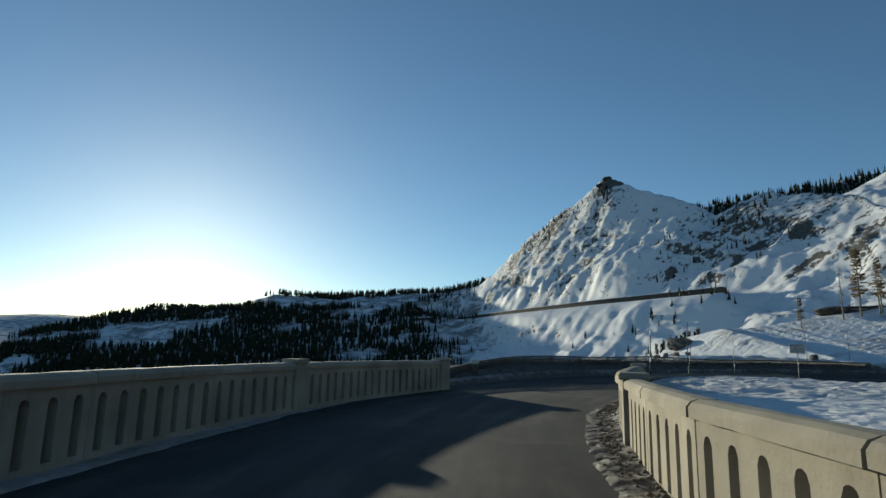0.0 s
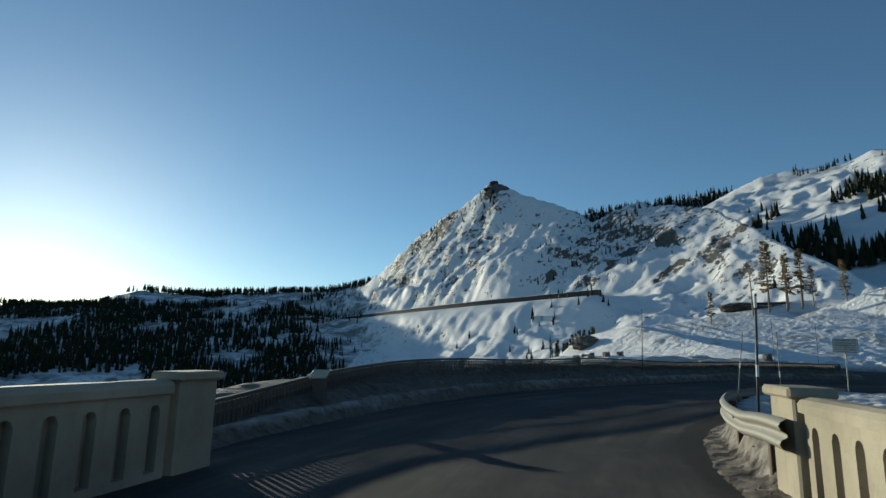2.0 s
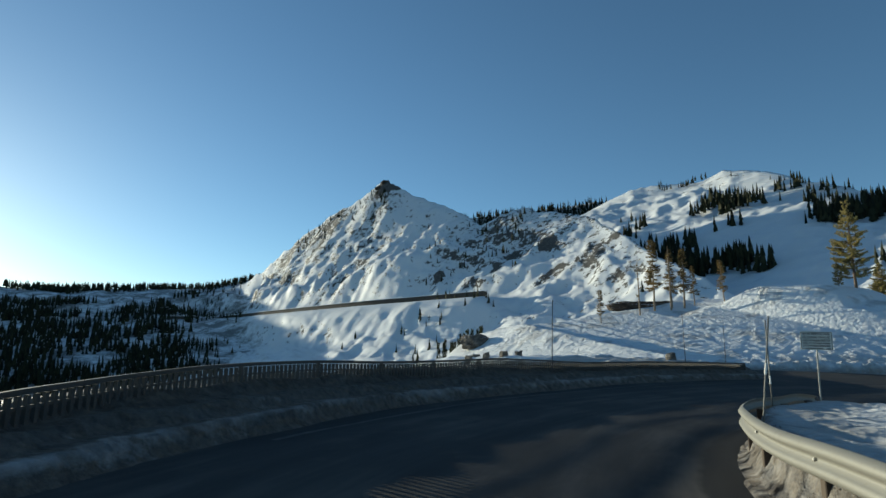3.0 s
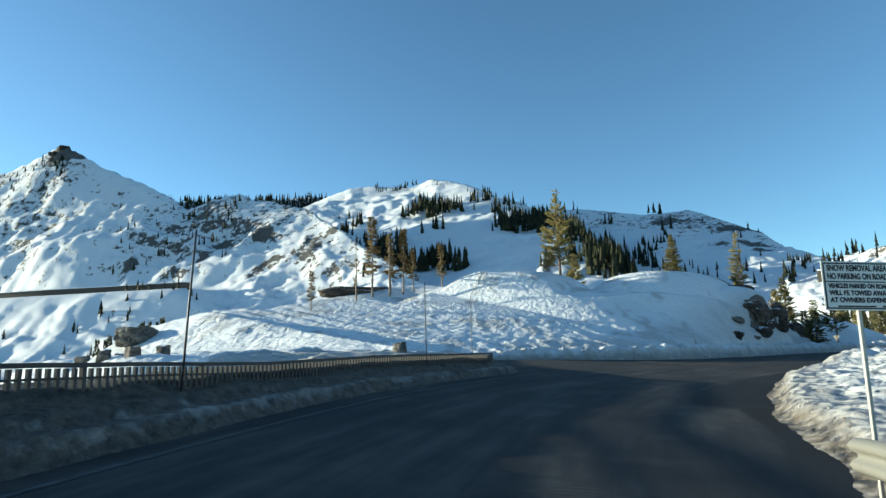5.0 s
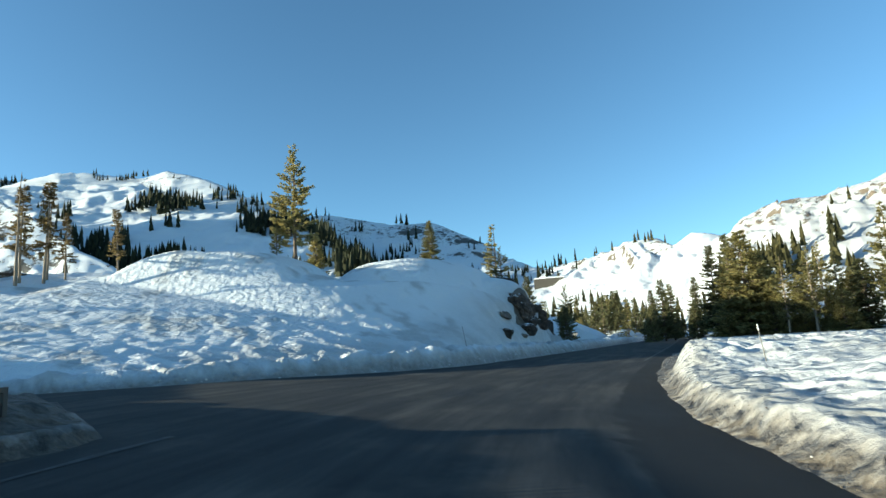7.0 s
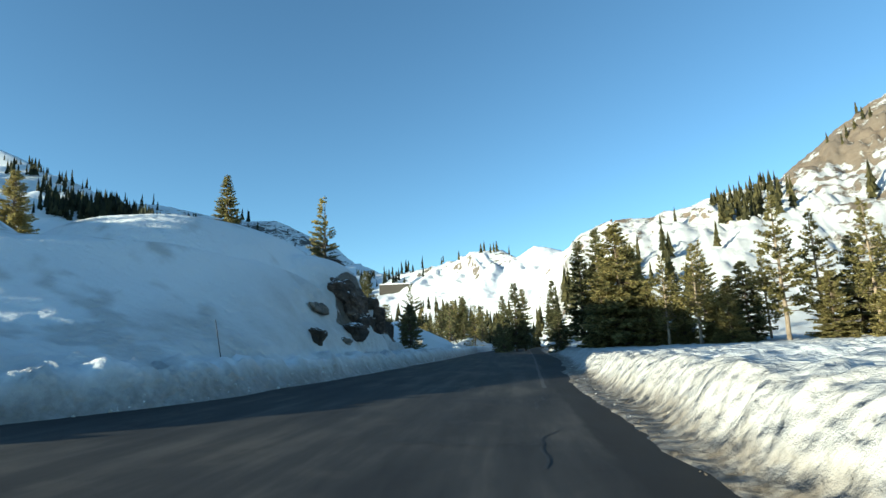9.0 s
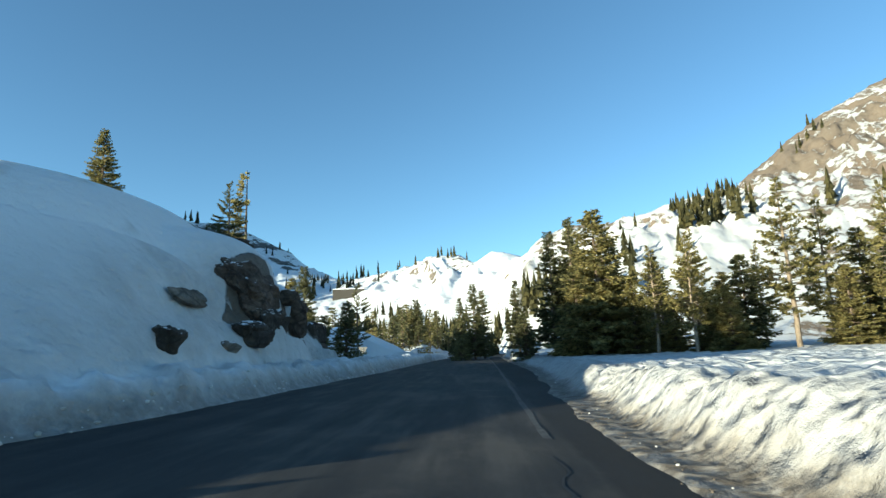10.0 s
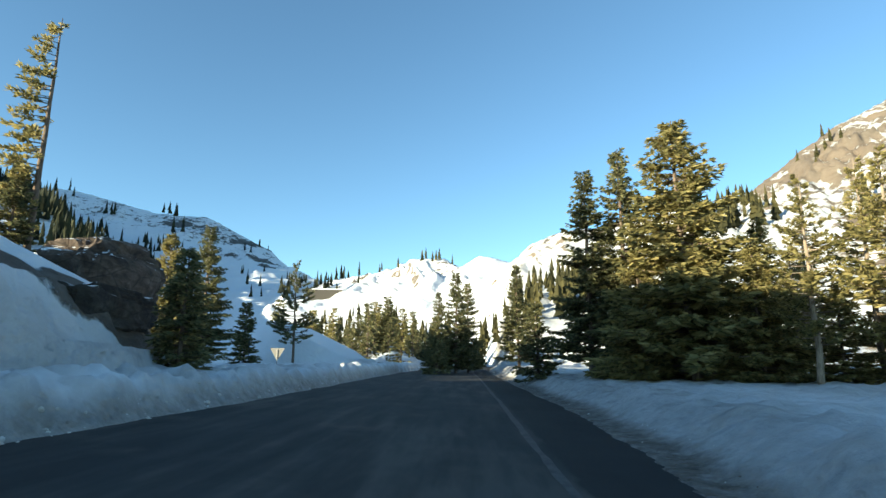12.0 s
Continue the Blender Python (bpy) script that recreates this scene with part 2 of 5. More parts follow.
def part_of(name, me, parent, label=""):
    ob = new(name, me)
    ob.parent = parent
    if label:
        ob["label"] = label
    return ob


def box(bm, cx, cy, cz, sx, sy, sz, m=None, bevel=0.0):
    r = bmesh.ops.create_cube(bm, size=1.0, matrix=Matrix.Translation((cx, cy, cz)) @ Matrix.Diagonal((sx, sy, sz, 1)))
    if bevel:
        es = list({e for v in r["verts"] for e in v.link_edges})
        r2 = bmesh.ops.bevel(bm, geom=es, offset=bevel, segments=1, affect="EDGES", profile=0.7)
        vs = list({v for f in r2["faces"] for v in f.verts} | {v for v in r["verts"] if v.is_valid})
    else:
        vs = r["verts"]
    if m is not None:
        bmesh.ops.transform(bm, matrix=m, verts=vs)
    return vs


def tube(bm, pts, radii, sides=7):
    """A tapered tube through pts."""
    rings = []
    for i, p in enumerate(pts):
        p = Vector(p)
        a0 = Vector(pts[max(i - 1, 0)])
        b0 = Vector(pts[min(i + 1, len(pts) - 1)])
        d = (b0 - a0).normalized()
        u = d.cross(Vector((0.3, 1, 0.1))).normalized()
        w = d.cross(u)
        r = radii[i]
        rings.append([bm.verts.new(p + (u * math.cos(t) + w * math.sin(t)) * r) for t in np.linspace(0, 2 * math.pi, sides, endpoint=False)])
    for q, s in zip(rings, rings[1:]):
        for i in range(sides):
            bm.faces.new((q[i], q[(i + 1) % sides], s[(i + 1) % sides], s[i]))
    bm.faces.new(rings[0][::-1])
    bm.faces.new(rings[-1])


def spline(pts, step):
    """Points at even steps along a smooth line through pts; rows of x, y, dx, dy."""
    P = np.array(pts, float)
    Q = np.vstack([2 * P[0] - P[1], P, 2 * P[-1] - P[-2]])
    out = []
    for i in range(1, len(Q) - 2):
        p0, p1, p2, p3 = Q[i - 1], Q[i], Q[i + 1], Q[i + 2]
        t = np.linspace(0, 1, 24, endpoint=False)[:, None]
        out.append(0.5 * (2 * p1 + (p2 - p0) * t + (2 * p0 - 5 * p1 + 4 * p2 - p3) * t ** 2 + (3 * p1 - p0 - 3 * p2 + p3) * t ** 3))
    out = np.vstack(out + [P[-1:]])
    s = np.r_[0, np.cumsum(np.linalg.norm(np.diff(out[:, :2], axis=0), axis=1))]
    n = max(2, int(round(s[-1] / step)) + 1)
    t = np.linspace(0, s[-1], n)
    res = np.stack([np.interp(t, s, out[:, k]) for k in range(out.shape[1])], 1)
    d = np.gradient(res[:, :2], axis=0)
    d /= np.linalg.norm(d, axis=1)[:, None]
    return res, d


def lattice(shape_seed):
    rng = np.random.RandomState(shape_seed)
    return rng.rand(256, 256).astype(np.float32)


LAT = [lattice(k) for k in range(6)]


def vnoise(x, y, k=0):
    """Smooth value noise, -1 to 1."""
    xi, yi = np.floor(x).astype(int), np.floor(y).astype(int)
    fx, fy = x - xi, y - yi
    fx, fy = fx * fx * fx * (fx * (fx * 6 - 15) + 10), fy * fy * fy * (fy * (fy * 6 - 15) + 10)
    L = LAT[k % 6]
    a, b = L[xi % 256, yi % 256], L[(xi + 1) % 256, yi % 256]
    c, d = L[xi % 256, (yi + 1) % 256], L[(xi + 1) % 256, (yi + 1) % 256]
    return 2 * ((a * (1 - fx) + b * fx) * (1 - fy) + (c * (1 - fx) + d * fx) * fy) - 1


def fbm(x, y, wave, octaves=5, gain=0.5, k=0, ridged=False):
    out, amp, f, tot = 0.0, 1.0, 1.0 / wave, 0.0
    for o in range(octaves):
        ca, sa = math.cos(0.7 * o + k), math.sin(0.7 * o + k)
        v = vnoise((x * ca - y * sa) * f + 17.3 * o + 31.7 * k, (x * sa + y * ca) * f + 5.1 * o, k + o)
        if ridged:
            v = 1 - 2 * np.abs(v)
        out = out + amp * v
        tot += amp
        amp *= gain
        f *= 2.03
    return out / tot


GRAD = [np.random.RandomState(40 + k).rand(256, 256).astype(np.float32) * 6.2832 for k in range(4)]


def gnoise(x, y, k=0):
    """Smooth gradient noise, about -1 to 1."""
    xi, yi = np.floor(x).astype(int), np.floor(y).astype(int)
    fx, fy = x - xi, y - yi
    u, v = fx * fx * fx * (fx * (fx * 6 - 15) + 10), fy * fy * fy * (fy * (fy * 6 - 15) + 10)

    def corner(i, j):
        a = GRAD[k % 4][(xi + i) % 256, (yi + j) % 256]
        return np.cos(a) * (fx - i) + np.sin(a) * (fy - j)

    return 1.5 * ((corner(0, 0) * (1 - u) + corner(1, 0) * u) * (1 - v) + (corner(0, 1) * (1 - u) + corner(1, 1) * u) * v)


def lumps(x, y, wave, octaves=3, gain=0.55, k=0):
    out, amp, tot = 0.0, 1.0, 0.0
    for o in range(octaves):
        ca, sa = math.cos(1.1 * o + k), math.sin(1.1 * o + k)
        out = out + amp * gnoise((x * ca - y * sa) / wave + 9.7 * k, (x * sa + y * ca) / wave + 3.3 * o, k + o)
        tot += amp
        amp *= gain
        wave /= 2.1
    return out / tot


def sstep(v, a, b):
    t = np.clip((v - a) / (b - a), 0, 1)
    return t * t * (3 - 2 * t)


# ------------------------------------------------------------------ the lie of the land
# road: x, y, right edge, left edge, crossfall in degrees, snow height and width of its slope on the right, snow height on the left
ROAD = np.array([
    (0, -34, -1.5, 4.5, -0.6, 0.10, 0.6, 0.05), (0, -10, -1.5, 4.5, -0.6, 0.10, 0.6, 0.05), (0, 0, -1.5, 4.5, -0.6, 0.12, 0.6, 0.05),
    (0.42, 7.2, -1.5, 4.5, -0.6, 0.16, 0.6, 0.05), (1.6, 13.7, -1.8, 4.5, -0.5, 0.2, 0.6, 0.08), (2.95, 17.9, -2.15, 4.5, -0.3, 0.3, 0.7, 0.3),
    (5.3, 22.4, -2.2, 4.6, 0.2, 0.5, 0.9, 0.6), (8.2, 26.0, -2.1, 5.0, 0.8, 0.55, 0.9, 0.75), (11.6, 28.9, -2.2, 5.3, 1.3, 0.58, 1.0, 0.78),
    (14.5, 30.8, -2.6, 5.4, 1.8, 0.54, 1.6, 0.76), (17.9, 32.4, -3.1, 5.4, 2.2, 0.66, 2.8, 0.74), (21.5, 33.7, -3.7, 5.5, 2.9, 0.78, 3.4, 0.70),
    (25.3, 34.7, -3.6, 5.7, 3.5, 0.9, 3.2, 0.68)])
ROAD = np.vstack([ROAD, np.array([
    (30.0, 35.4, -3.35, 5.8, 3.6, 0.95, 2.8, 0.66), (33.2, 35.55, -3.1, 6.4, 3.6, 0.95, 2.2, 0.5), (35.2, 35.57, -2.95, 12.5, 3.6, 0.96, 1.9, 0.35), (37.5, 35.5, -2.8, 19.0, 3.4, 0.97, 1.6, 0.45),
    (41.0, 35.2, -2.6, 14.0, 3.1, 1.0, 1.3, 0.55), (45.0, 34.7, -2.3, 11.6, 2.7, 1.02, 1.1, 0.65), (49.7, 34.0, -2.2, 8.8, 2.5, 1.0, 1.0, 0.82),
    (54.4, 33.2, -2.1, 7.5, 2.4, 1.0, 1.0, 0.95), (59.3, 32.4, -2.0, 7.0, 2.4, 0.95, 1.0, 0.85), (69.3, 30.6, -2.5, 6.5, 2.5, 0.78, 1.2, 0.76),
    (85, 27.7, -3.2, 6.3, 2.0, 0.62, 1.4, 0.75), (110, 23.2, -3.0, 6.6, 0.8, 0.7, 1.4, 0.8), (140, 17.8, -3.4, 6.3, 0, 0.8, 1.5, 0.9),
    (180, 8.0, -4.0, 5.0, 0, 0.8, 1.5, 0.8), (240, -14.0, -4.0, 5.0, 0, 0.8, 1.5, 0.8)])])
RLINE, RDIR = spline(ROAD, 1.0)
RLINE[:, 4] = np.radians(RLINE[:, 4])


def along_road(x, y):
    """For points: the nearest row of the road's line (as a fraction) and the offset, left positive."""
    shape = np.shape(x)
    x, y = np.ravel(x), np.ravel(y)
    best = np.full(x.shape, 1e18)
    bi = np.zeros(x.shape)
    off = np.zeros(x.shape)
    for i in range(len(RLINE) - 1):
        ax, ay = RLINE[i, :2]
        bx, by = RLINE[i + 1, :2]
        ux, uy = bx - ax, by - ay
        t = np.clip(((x - ax) * ux + (y - ay) * uy) / (ux * ux + uy * uy), 0, 1)
        dx, dy = x - ax - t * ux, y - ay - t * uy
        dd = dx * dx + dy * dy
        hit = dd < best
        best = np.where(hit, dd, best)
        bi = np.where(hit, i + t, bi)
        side = np.sign(ux * (y - ay) - uy * (x - ax))
        off = np.where(hit, side * np.sqrt(dd), off)
    return bi.reshape(shape), off.reshape(shape)


def road_at(bi, col):
    return np.interp(bi, np.arange(len(RLINE)), RLINE[:, col])


def road_z(bi, off):
    return np.tan(road_at(bi, 4)) * np.clip(off, -5, 12)


# hills close to the road: centre, half axes, turn, height, sharpness
HILLS = [
    (62.8, 60, 17, 11.5, 0, 8.0, 0.9), (77.2, 48.6, 17.2, 11.4, -8, 8.5, 0.85), (89, 45.5, 12.5, 8.5, -8, 5.6, 0.8), 
        # 118, 70 is an unseen hill, added to cast shade on the mound
        (80, 74, 34, 20, 0, 7.0, 0.9), (133.5, 36.6, 11, 9.0, -8, 5.6, 0.8), (118, 70, 30, 14, -10, 13.5, 0.8), (141, 4, 20, 13, 10, 6.5, 1.0),
    (184, 24, 30, 13, 0, 4.0, 1.0), (165, -10, 32, 18, -10, 8.0, 1.0)]
# rocky shoulders of the cut
SHOULDERS = [(77.6, 42.4, 8.5, 5.0, -8, 6.6, 0.35), (86.2, 39.9, 5.6, 3.4, -10, 4.3, 0.35), (69.5, 44.3, 8.5, 6.5, -8, 4.8, 0.5)]
# flat ground that the road runs on: circles
FLATS = [(0, -30, 5.4), (0, -20, 5.4), (0, -10, 5.4), (0, 0, 5.4), (0, 8, 5.4), (1.5, 15, 5.2), (3.6, 19.5, 6.0), (5.6, 23, 6.4), (8.2, 26, 7.0), (11.6, 28.9, 7.4), (14.5, 30.8, 7.5),
         (17.9, 32.4, 7.6), (21.5, 33.7, 7.7), (25.3, 34.7, 8.0), (29, 36, 9), (25, 50, 4.5), (27, 58, 6), (31, 66, 8), (36, 73, 9),
         (42, 48, 14), (66, 58, 34), (48, 70, 20), (84, 62, 34), (100, 26, 26), (125, 26, 26), (150, 18, 28), (190, 8, 34), (240, -10, 45),
         (26, 6, 23.5), (20, -20, 20), (52, 12, 30), (85, 2, 34), (120, -6, 34)]


def near_land(x, y):
    bi, off = along_road(x, y)
    rz = road_z(bi, off)
    e_r, e_l = road_at(bi, 2) - off, off - road_at(bi, 3)
    right = e_r > e_l
    e = np.maximum(e_r, e_l)
    wob = 0.28 * fbm(x, y, 3.0, 2, 0.45, 1)
    ew = e + wob * sstep(np.abs(off), 1.2, 2.2) * np.where(right, 0.4 + 0.6 * sstep(x, 17, 21), 1.0)
    lump = lumps(x, y, 1.5, 3, 0.6, 2) * 1.3
    # ploughed banks
    cap = np.where(right, road_at(bi, 5), road_at(bi, 7))
    wid = np.where(right, np.where((x > 5) & (x < 18), 0.32, road_at(bi, 6)), np.interp(x, [38, 50], [1.1, 0.65]))
    chunk = 1.3 * lumps(x, y, 0.8, 2, 0.6, 1) * np.where(right, 1 - 0.5 * sstep(x, 44, 50), 1.0) * (1 + 0.6 * (~right) * sstep(x, 40, 48))
    lip = np.where(right, np.interp(x, [5, 7.3, 9.9, 12.7, 18, 21, 44, 53, 62, 72], [0.45, 0.34, 0.16, 0.06, 0.1, 0.05, 0.1, 0.6, 0.7, 0.4]), 0.05)
    calm = np.where(right, sstep(x, 17, 21), 1.0)
    shelf = (~right) * (x < 36) * (y > 19) * (off < 12) * sstep(35.0 - x, 0, 2)
    prof = cap * sstep(ew, lip, lip + wid) * (1 + 0.2 * lump * calm) + (0.06 * lump + 0.14 * chunk * (cap > 0.3)) * (0.3 + 0.7 * calm) * sstep(ew, lip, lip + 0.7) * (1 - 0.6 * sstep(ew, 2.0, 4.0)) + 0.03 + 0.025 * chunk
    low = cap * (0.5 * sstep(ew, lip, lip + 0.5) + 0.5 * sstep(ew, 0.3, 5.0)) + 0.05 * lump + (0.08 * chunk) * sstep(ew, 0.05, 0.5) + 0.02
    prof = prof + (low - prof) * right * sstep(x, 17, 20) * (1 - sstep(x, 41, 46))
    step = cap * (0.42 * sstep(ew, 0.0, 0.25) + 0.28 * sstep(ew, 0.55, 0.75) + 0.30 * sstep(ew, 1.05, 1.3)) * (1 + 0.12 * lump) + 0.03 * chunk
    prof = prof + (step - prof) * shelf
    # hills, held back by the cut beside the road
    hills = np.zeros_like(x)
    for cx, cy, rx, ry, turn, h, p in HILLS:
        ca, sa = math.cos(radians(turn)), math.sin(radians(turn))
        u, v = (x - cx) * ca + (y - cy) * sa, -(x - cx) * sa + (y - cy) * ca
        q = np.clip(1 - (u / rx) ** 2 - (v / ry) ** 2, 0, 1)
        b = h * (q * q * (3 - 2 * q)) ** p
        hills = np.where(hills > b, hills + 0.12 * b, b + 0.12 * hills)
    for cx, cy, rx, ry, turn, h, p in SHOULDERS:
        ca, sa = math.cos(radians(turn)), math.sin(radians(turn))
        u, v = (x - cx) * ca + (y - cy) * sa, -(x - cx) * sa + (y - cy) * ca
        q = np.clip(1 - (u / rx) ** 2 - (v / ry) ** 2, 0, 1)
        hills = np.maximum(hills, h * (q * q * (3 - 2 * q)) ** p)
    ramp = 0.6 + 0.17 * (x - 36) + 0.13 * (y - 46)
    ramp = np.clip(np.where(ramp > 6.5, 6.5 + 2.0 * np.tanh((ramp - 6.5) / 2.0), ramp), 0, None) * sstep(x, 26, 38) * sstep(y, 38, 44) * (1 - 0.35 * sstep(y, 72, 88)) * (1 - sstep(x, 62, 80))
    hills = np.where(hills > ramp, hills + 0.12 * ramp, ramp + 0.12 * hills)
    even = 1 - 0.85 * sstep(x, 60, 67)
    hills = hills * (1 + 0.13 * even * fbm(x, y, 14, 2, 0.45, 3)) + (0.55 * even * lumps(x, y, 8, 3, 0.5, 0) + 0.05 * lumps(x, y, 1.0, 3, 0.6, 1) * sstep(lumps(x, y, 9, 2, 0.5, 2), -0.2, 0.35) * (1 - sstep(x, 62, 68))) * sstep(hills, 0.5, 3)
    calm_e = e + 0.45 * fbm(x, y, 11, 2, 0.4, 5)
    apron = np.clip(e + 0.2 * fbm(x, y, 4, 2, 0.5, 5) - 0.7, 0, 1.6) * np.interp(x, [45, 56, 62, 66, 70, 74, 77, 82, 88], [0.0, 0.1, 0.5, 0.9, 1.0, 0.9, 0.85, 0.55, 0.36])
    face = np.interp(x, [62, 66, 70, 73, 77, 78.5, 80, 83, 86, 89, 91.5, 94], [0, 0.3, 1.6, 3.3, 3.7, 3.2, 2.4, 1.6, 1.8, 1.5, 0.3, 0])
    jag = 0.35 * fbm(x, y, 1.6, 3, 0.55, 3)
    cut = cap + apron + face * sstep(e + jag - np.interp(x, [76, 82, 88], [0, 0.7, 1.4]), 2.3, 3.4) + np.clip(calm_e - np.interp(x, [62, 66, 72, 76, 84], [1.9, 2.3, 3.2, 3.4, 4.6]), 0, None) * np.interp(x, [45, 56, 62, 66, 71, 80, 90], [0.2, 0.27, 0.55, 0.8, 0.9, 0.8, 0.5])
    z = np.maximum(prof, np.minimum(hills, cut) * sstep(ew, 0.5, 2.0))
    cup = lumps(x, y, 1.0, 2, 0.6, 1)
    cup2 = np.abs(gnoise(x / 1.25 + 0.5 * gnoise(x / 3, y / 3, 2), y / 1.05 + 0.5 * gnoise(x / 3, y / 3, 3), 0))
    cup2 = (0.45 - cup2) * (0.8 + 0.7 * lumps(x, y, 7, 2, 0.5, 3)) + 0.35 * lumps(x, y, 0.55, 2, 0.5, 2)
    z = z + (0.05 * cup + np.where(right, 0.04 + 0.25 * sstep(x, 21, 28) - 0.10 * sstep(x, 40, 50), 0.05) * cup2) * sstep(ew, 0.5, 2.0) * (1 - 0.97 * sstep(hills, 4.5, 7.0)) * (1 - 0.6 * (~right) * sstep(x, 62, 68)) * (1 - shelf * (ew < 2)) * (1 - 0.85 * sstep(x, 86, 100))
    debris = lumps(x, y, 1.0, 3, 0.65, 1) * (0.8 + 0.8 * lumps(x, y, 6, 2, 0.5, 3))
    z = z + 0.13 * debris * (~right) * sstep(ew, 0.5, 1.2) * (1 - 0.75 * sstep(e, 4, 9)) * (1 - 0.8 * sstep(x, 58, 66)) * (x > 30)
    under = -0.10 - 0.35 * sstep(-ew, 0.0, 1.2)
    z = np.where(ew > 0, z, under * sstep(-ew, 0, 0.25)) + rz * (1 - 0.6 * sstep(e, 8, 30))
    far = np.full(x.shape, 1e9)
    for cx, cy, r in FLATS:
        far = np.minimum(far, np.hypot(x - cx, y - cy) - r)
    z = z - 0.9 * np.clip(far, 0, 90) * sstep(far, 0, 4)
    z = z - 9.0 * (~right) * sstep(e_l, 0.55, 3.0) * (1 - sstep(y, 17, 20))
    dirt_shade = np.where(right, 1.0, 0.7) * sstep(ew, -0.5, 0.0) * (1 - sstep(ew, lip + 0.1, lip + 0.75))
    dirt_shade = np.maximum(dirt_shade, np.where(right, 0.45, 0.12 + 0.6 * lumps(x, y, 1.4, 3, 0.6, 2)) * sstep(ew, -0.2, 0.2) * (1 - sstep(ew, lip + 0.9, lip + 2.3)))
    dirt_shade = np.maximum(dirt_shade, 0.26 * (~right) * (x > 45) * sstep(ew, 1.0, 1.8) * (1 - sstep(ew, 2.6, 5.5)) * (1 + fbm(x, y, 4, 4, 0.6, 2)))
    dirt_shade = np.maximum(dirt_shade, 1.2 * right * (x < 9) * sstep(y, 2, 4) * (1 - sstep(ew, lip - 0.05, lip + 0.3)))
    # clean snow inside the bend, tinted a little to stand for its shade
    dirt_shade = np.maximum(dirt_shade, 0.15 * right * sstep(y, 14, 17) * (1 - sstep(x, 15, 21)) * sstep(ew, 0.5, 1.0))
    dirt_shade = np.maximum(dirt_shade, 0.30 * (~right) * sstep(hills, 0.8, 2.5) * sstep(lumps(x, y, 5, 4, 0.75, 1), 0.05, 0.3) * (x < 72))
    dirt_shade = np.maximum(dirt_shade, 0.30 * right * sstep(x, 16, 20) * sstep(ew, 0.3, 0.8) * (0.8 + 0.8 * lumps(x, y, 2.5, 3, 0.6, 2)))
    dirt_shade = np.maximum(dirt_shade, 0.5 * right * sstep(x, 60, 70) * (1 - sstep(ew, 2.0, 4.0)) * sstep(ew, 0.0, 0.4) * (0.9 + 0.8 * lumps(x, y, 1.6, 3, 0.6, 0)))
    streak = fbm(bi * 0.5, ew * 5.0, 1.2, 4, 0.6, 3)
    dirt_shade = np.where(shelf > 0.5, np.clip(1.5 - 0.55 * sstep(ew, 0.05, 0.2) * (1 - sstep(ew, 0.3, 0.45)) + 0.6 * (streak - 0.1), 0.5, 1.6) * (1 - 0.7 * sstep(ew, 2.2, 3.4)), dirt_shade)
    return z, dirt_shade, hills


# mountains: crest points (x, y, z), where the slope starts (share of the crest's distance, height), curve, roughness, rock, brush, ribs, brown tint
MOUNTAINS = [
    ([(-110, 1556, -30), (-67, 1499, 52), (6, 1420, 108), (98, 1316, 169), (162, 1199, 223), (209, 1090, 262), (257, 987, 286), (278, 960, 303), (287, 942, 300), (304, 911, 283), (316, 843, 250), (342, 756, 209), (349, 707, 177), (362, 671, 190), (385, 647, 195), (393, 600, 181), (402, 532, 160), (375, 450, 122), (345, 370, 82), (316, 284, 45)],
     0.30, -34, 1.8, 0.024, 0.115, 0.0, 0.018, 0.0),
    ([(491, 1234, 308), (567, 1201, 330), (667, 1148, 339), (754, 1092, 348), (818, 1044, 358), (900, 974, 336)], 0.7, 60, 1.0, 0.012, 0.1, 0.5, 0.0, 0.0),
    ([(693, 960, 284), (741, 922, 316), (769, 872, 332), (803, 798, 331), (803, 739, 316), (808, 687, 321), (785, 604, 293), (731, 487, 235), (665, 383, 182), (579, 287, 123), (500, 218, 78)],
     0.30, -6, 1.15, 0.013, 0.10, 0.0, 0.010, 0.1),
    ([(894, 507, 239), (913, 470, 244), (942, 405, 237), (915, 334, 211), (839, 239, 186), (798, 192, 161), (727, 133, 123), (670, 104, 94), (633, 75, 77), (614, 42, 64)],
     0.36, 0, 1.15, 0.015, 0.25, 0.0, 0.009, 0.0),
    ([(544, 103, 55), (548, 68, 65), (519, 30, 66), (469, 10, 65), (408, 1, 60), (386, -18, 57), (365, -22, 51), (353, -31, 55), (346, -38, 53), (338, -47, 48), (331, -69, 44)],
     0.42, -3, 1.2, 0.020, 0.20, 0.0, 0.013, 0.35),
    ([(310, -36, 42), (303, -43, 51), (293, -55, 54), (280, -51, 52), (270, -62, 51), (256, -80, 54), (251, -89, 57), (250, -108, 60), (257, -132, 75), (261, -159, 94), (255, -180, 106), (252, -200, 116)],
     0.34, -3, 1.15, 0.030, 0.20, 0.0, 0.016, 0.75),
    ([(-834, 997, -9), (-799, 1026, -1), (-769, 1110, 26), (-716, 1203, 55), (-656, 1293, 82), (-541, 1399, 89), (-480, 1421, 118), (-429, 1437, 135), (-347, 1459, 133), (-248, 1479, 141), (-130, 1494, 148), (-10, 1500, 157), (96, 1497, 184), (245, 1480, 200)],
     0.30, -90, 0.9, 0.012, 0.0, 0.8, 0.006, 0.0),
    ([(-2321, 2620, 105), (-2164, 2751, 124), (-1981, 2885, 140), (-1802, 3000, 134), (-1525, 3150, 108)], 0.6, -60, 1.0, 0.006, 0.0, 0.8, 0.0, 0.0),
]
HUB = np.array([30.0, 32.0])


RAIL_Z = 58.0
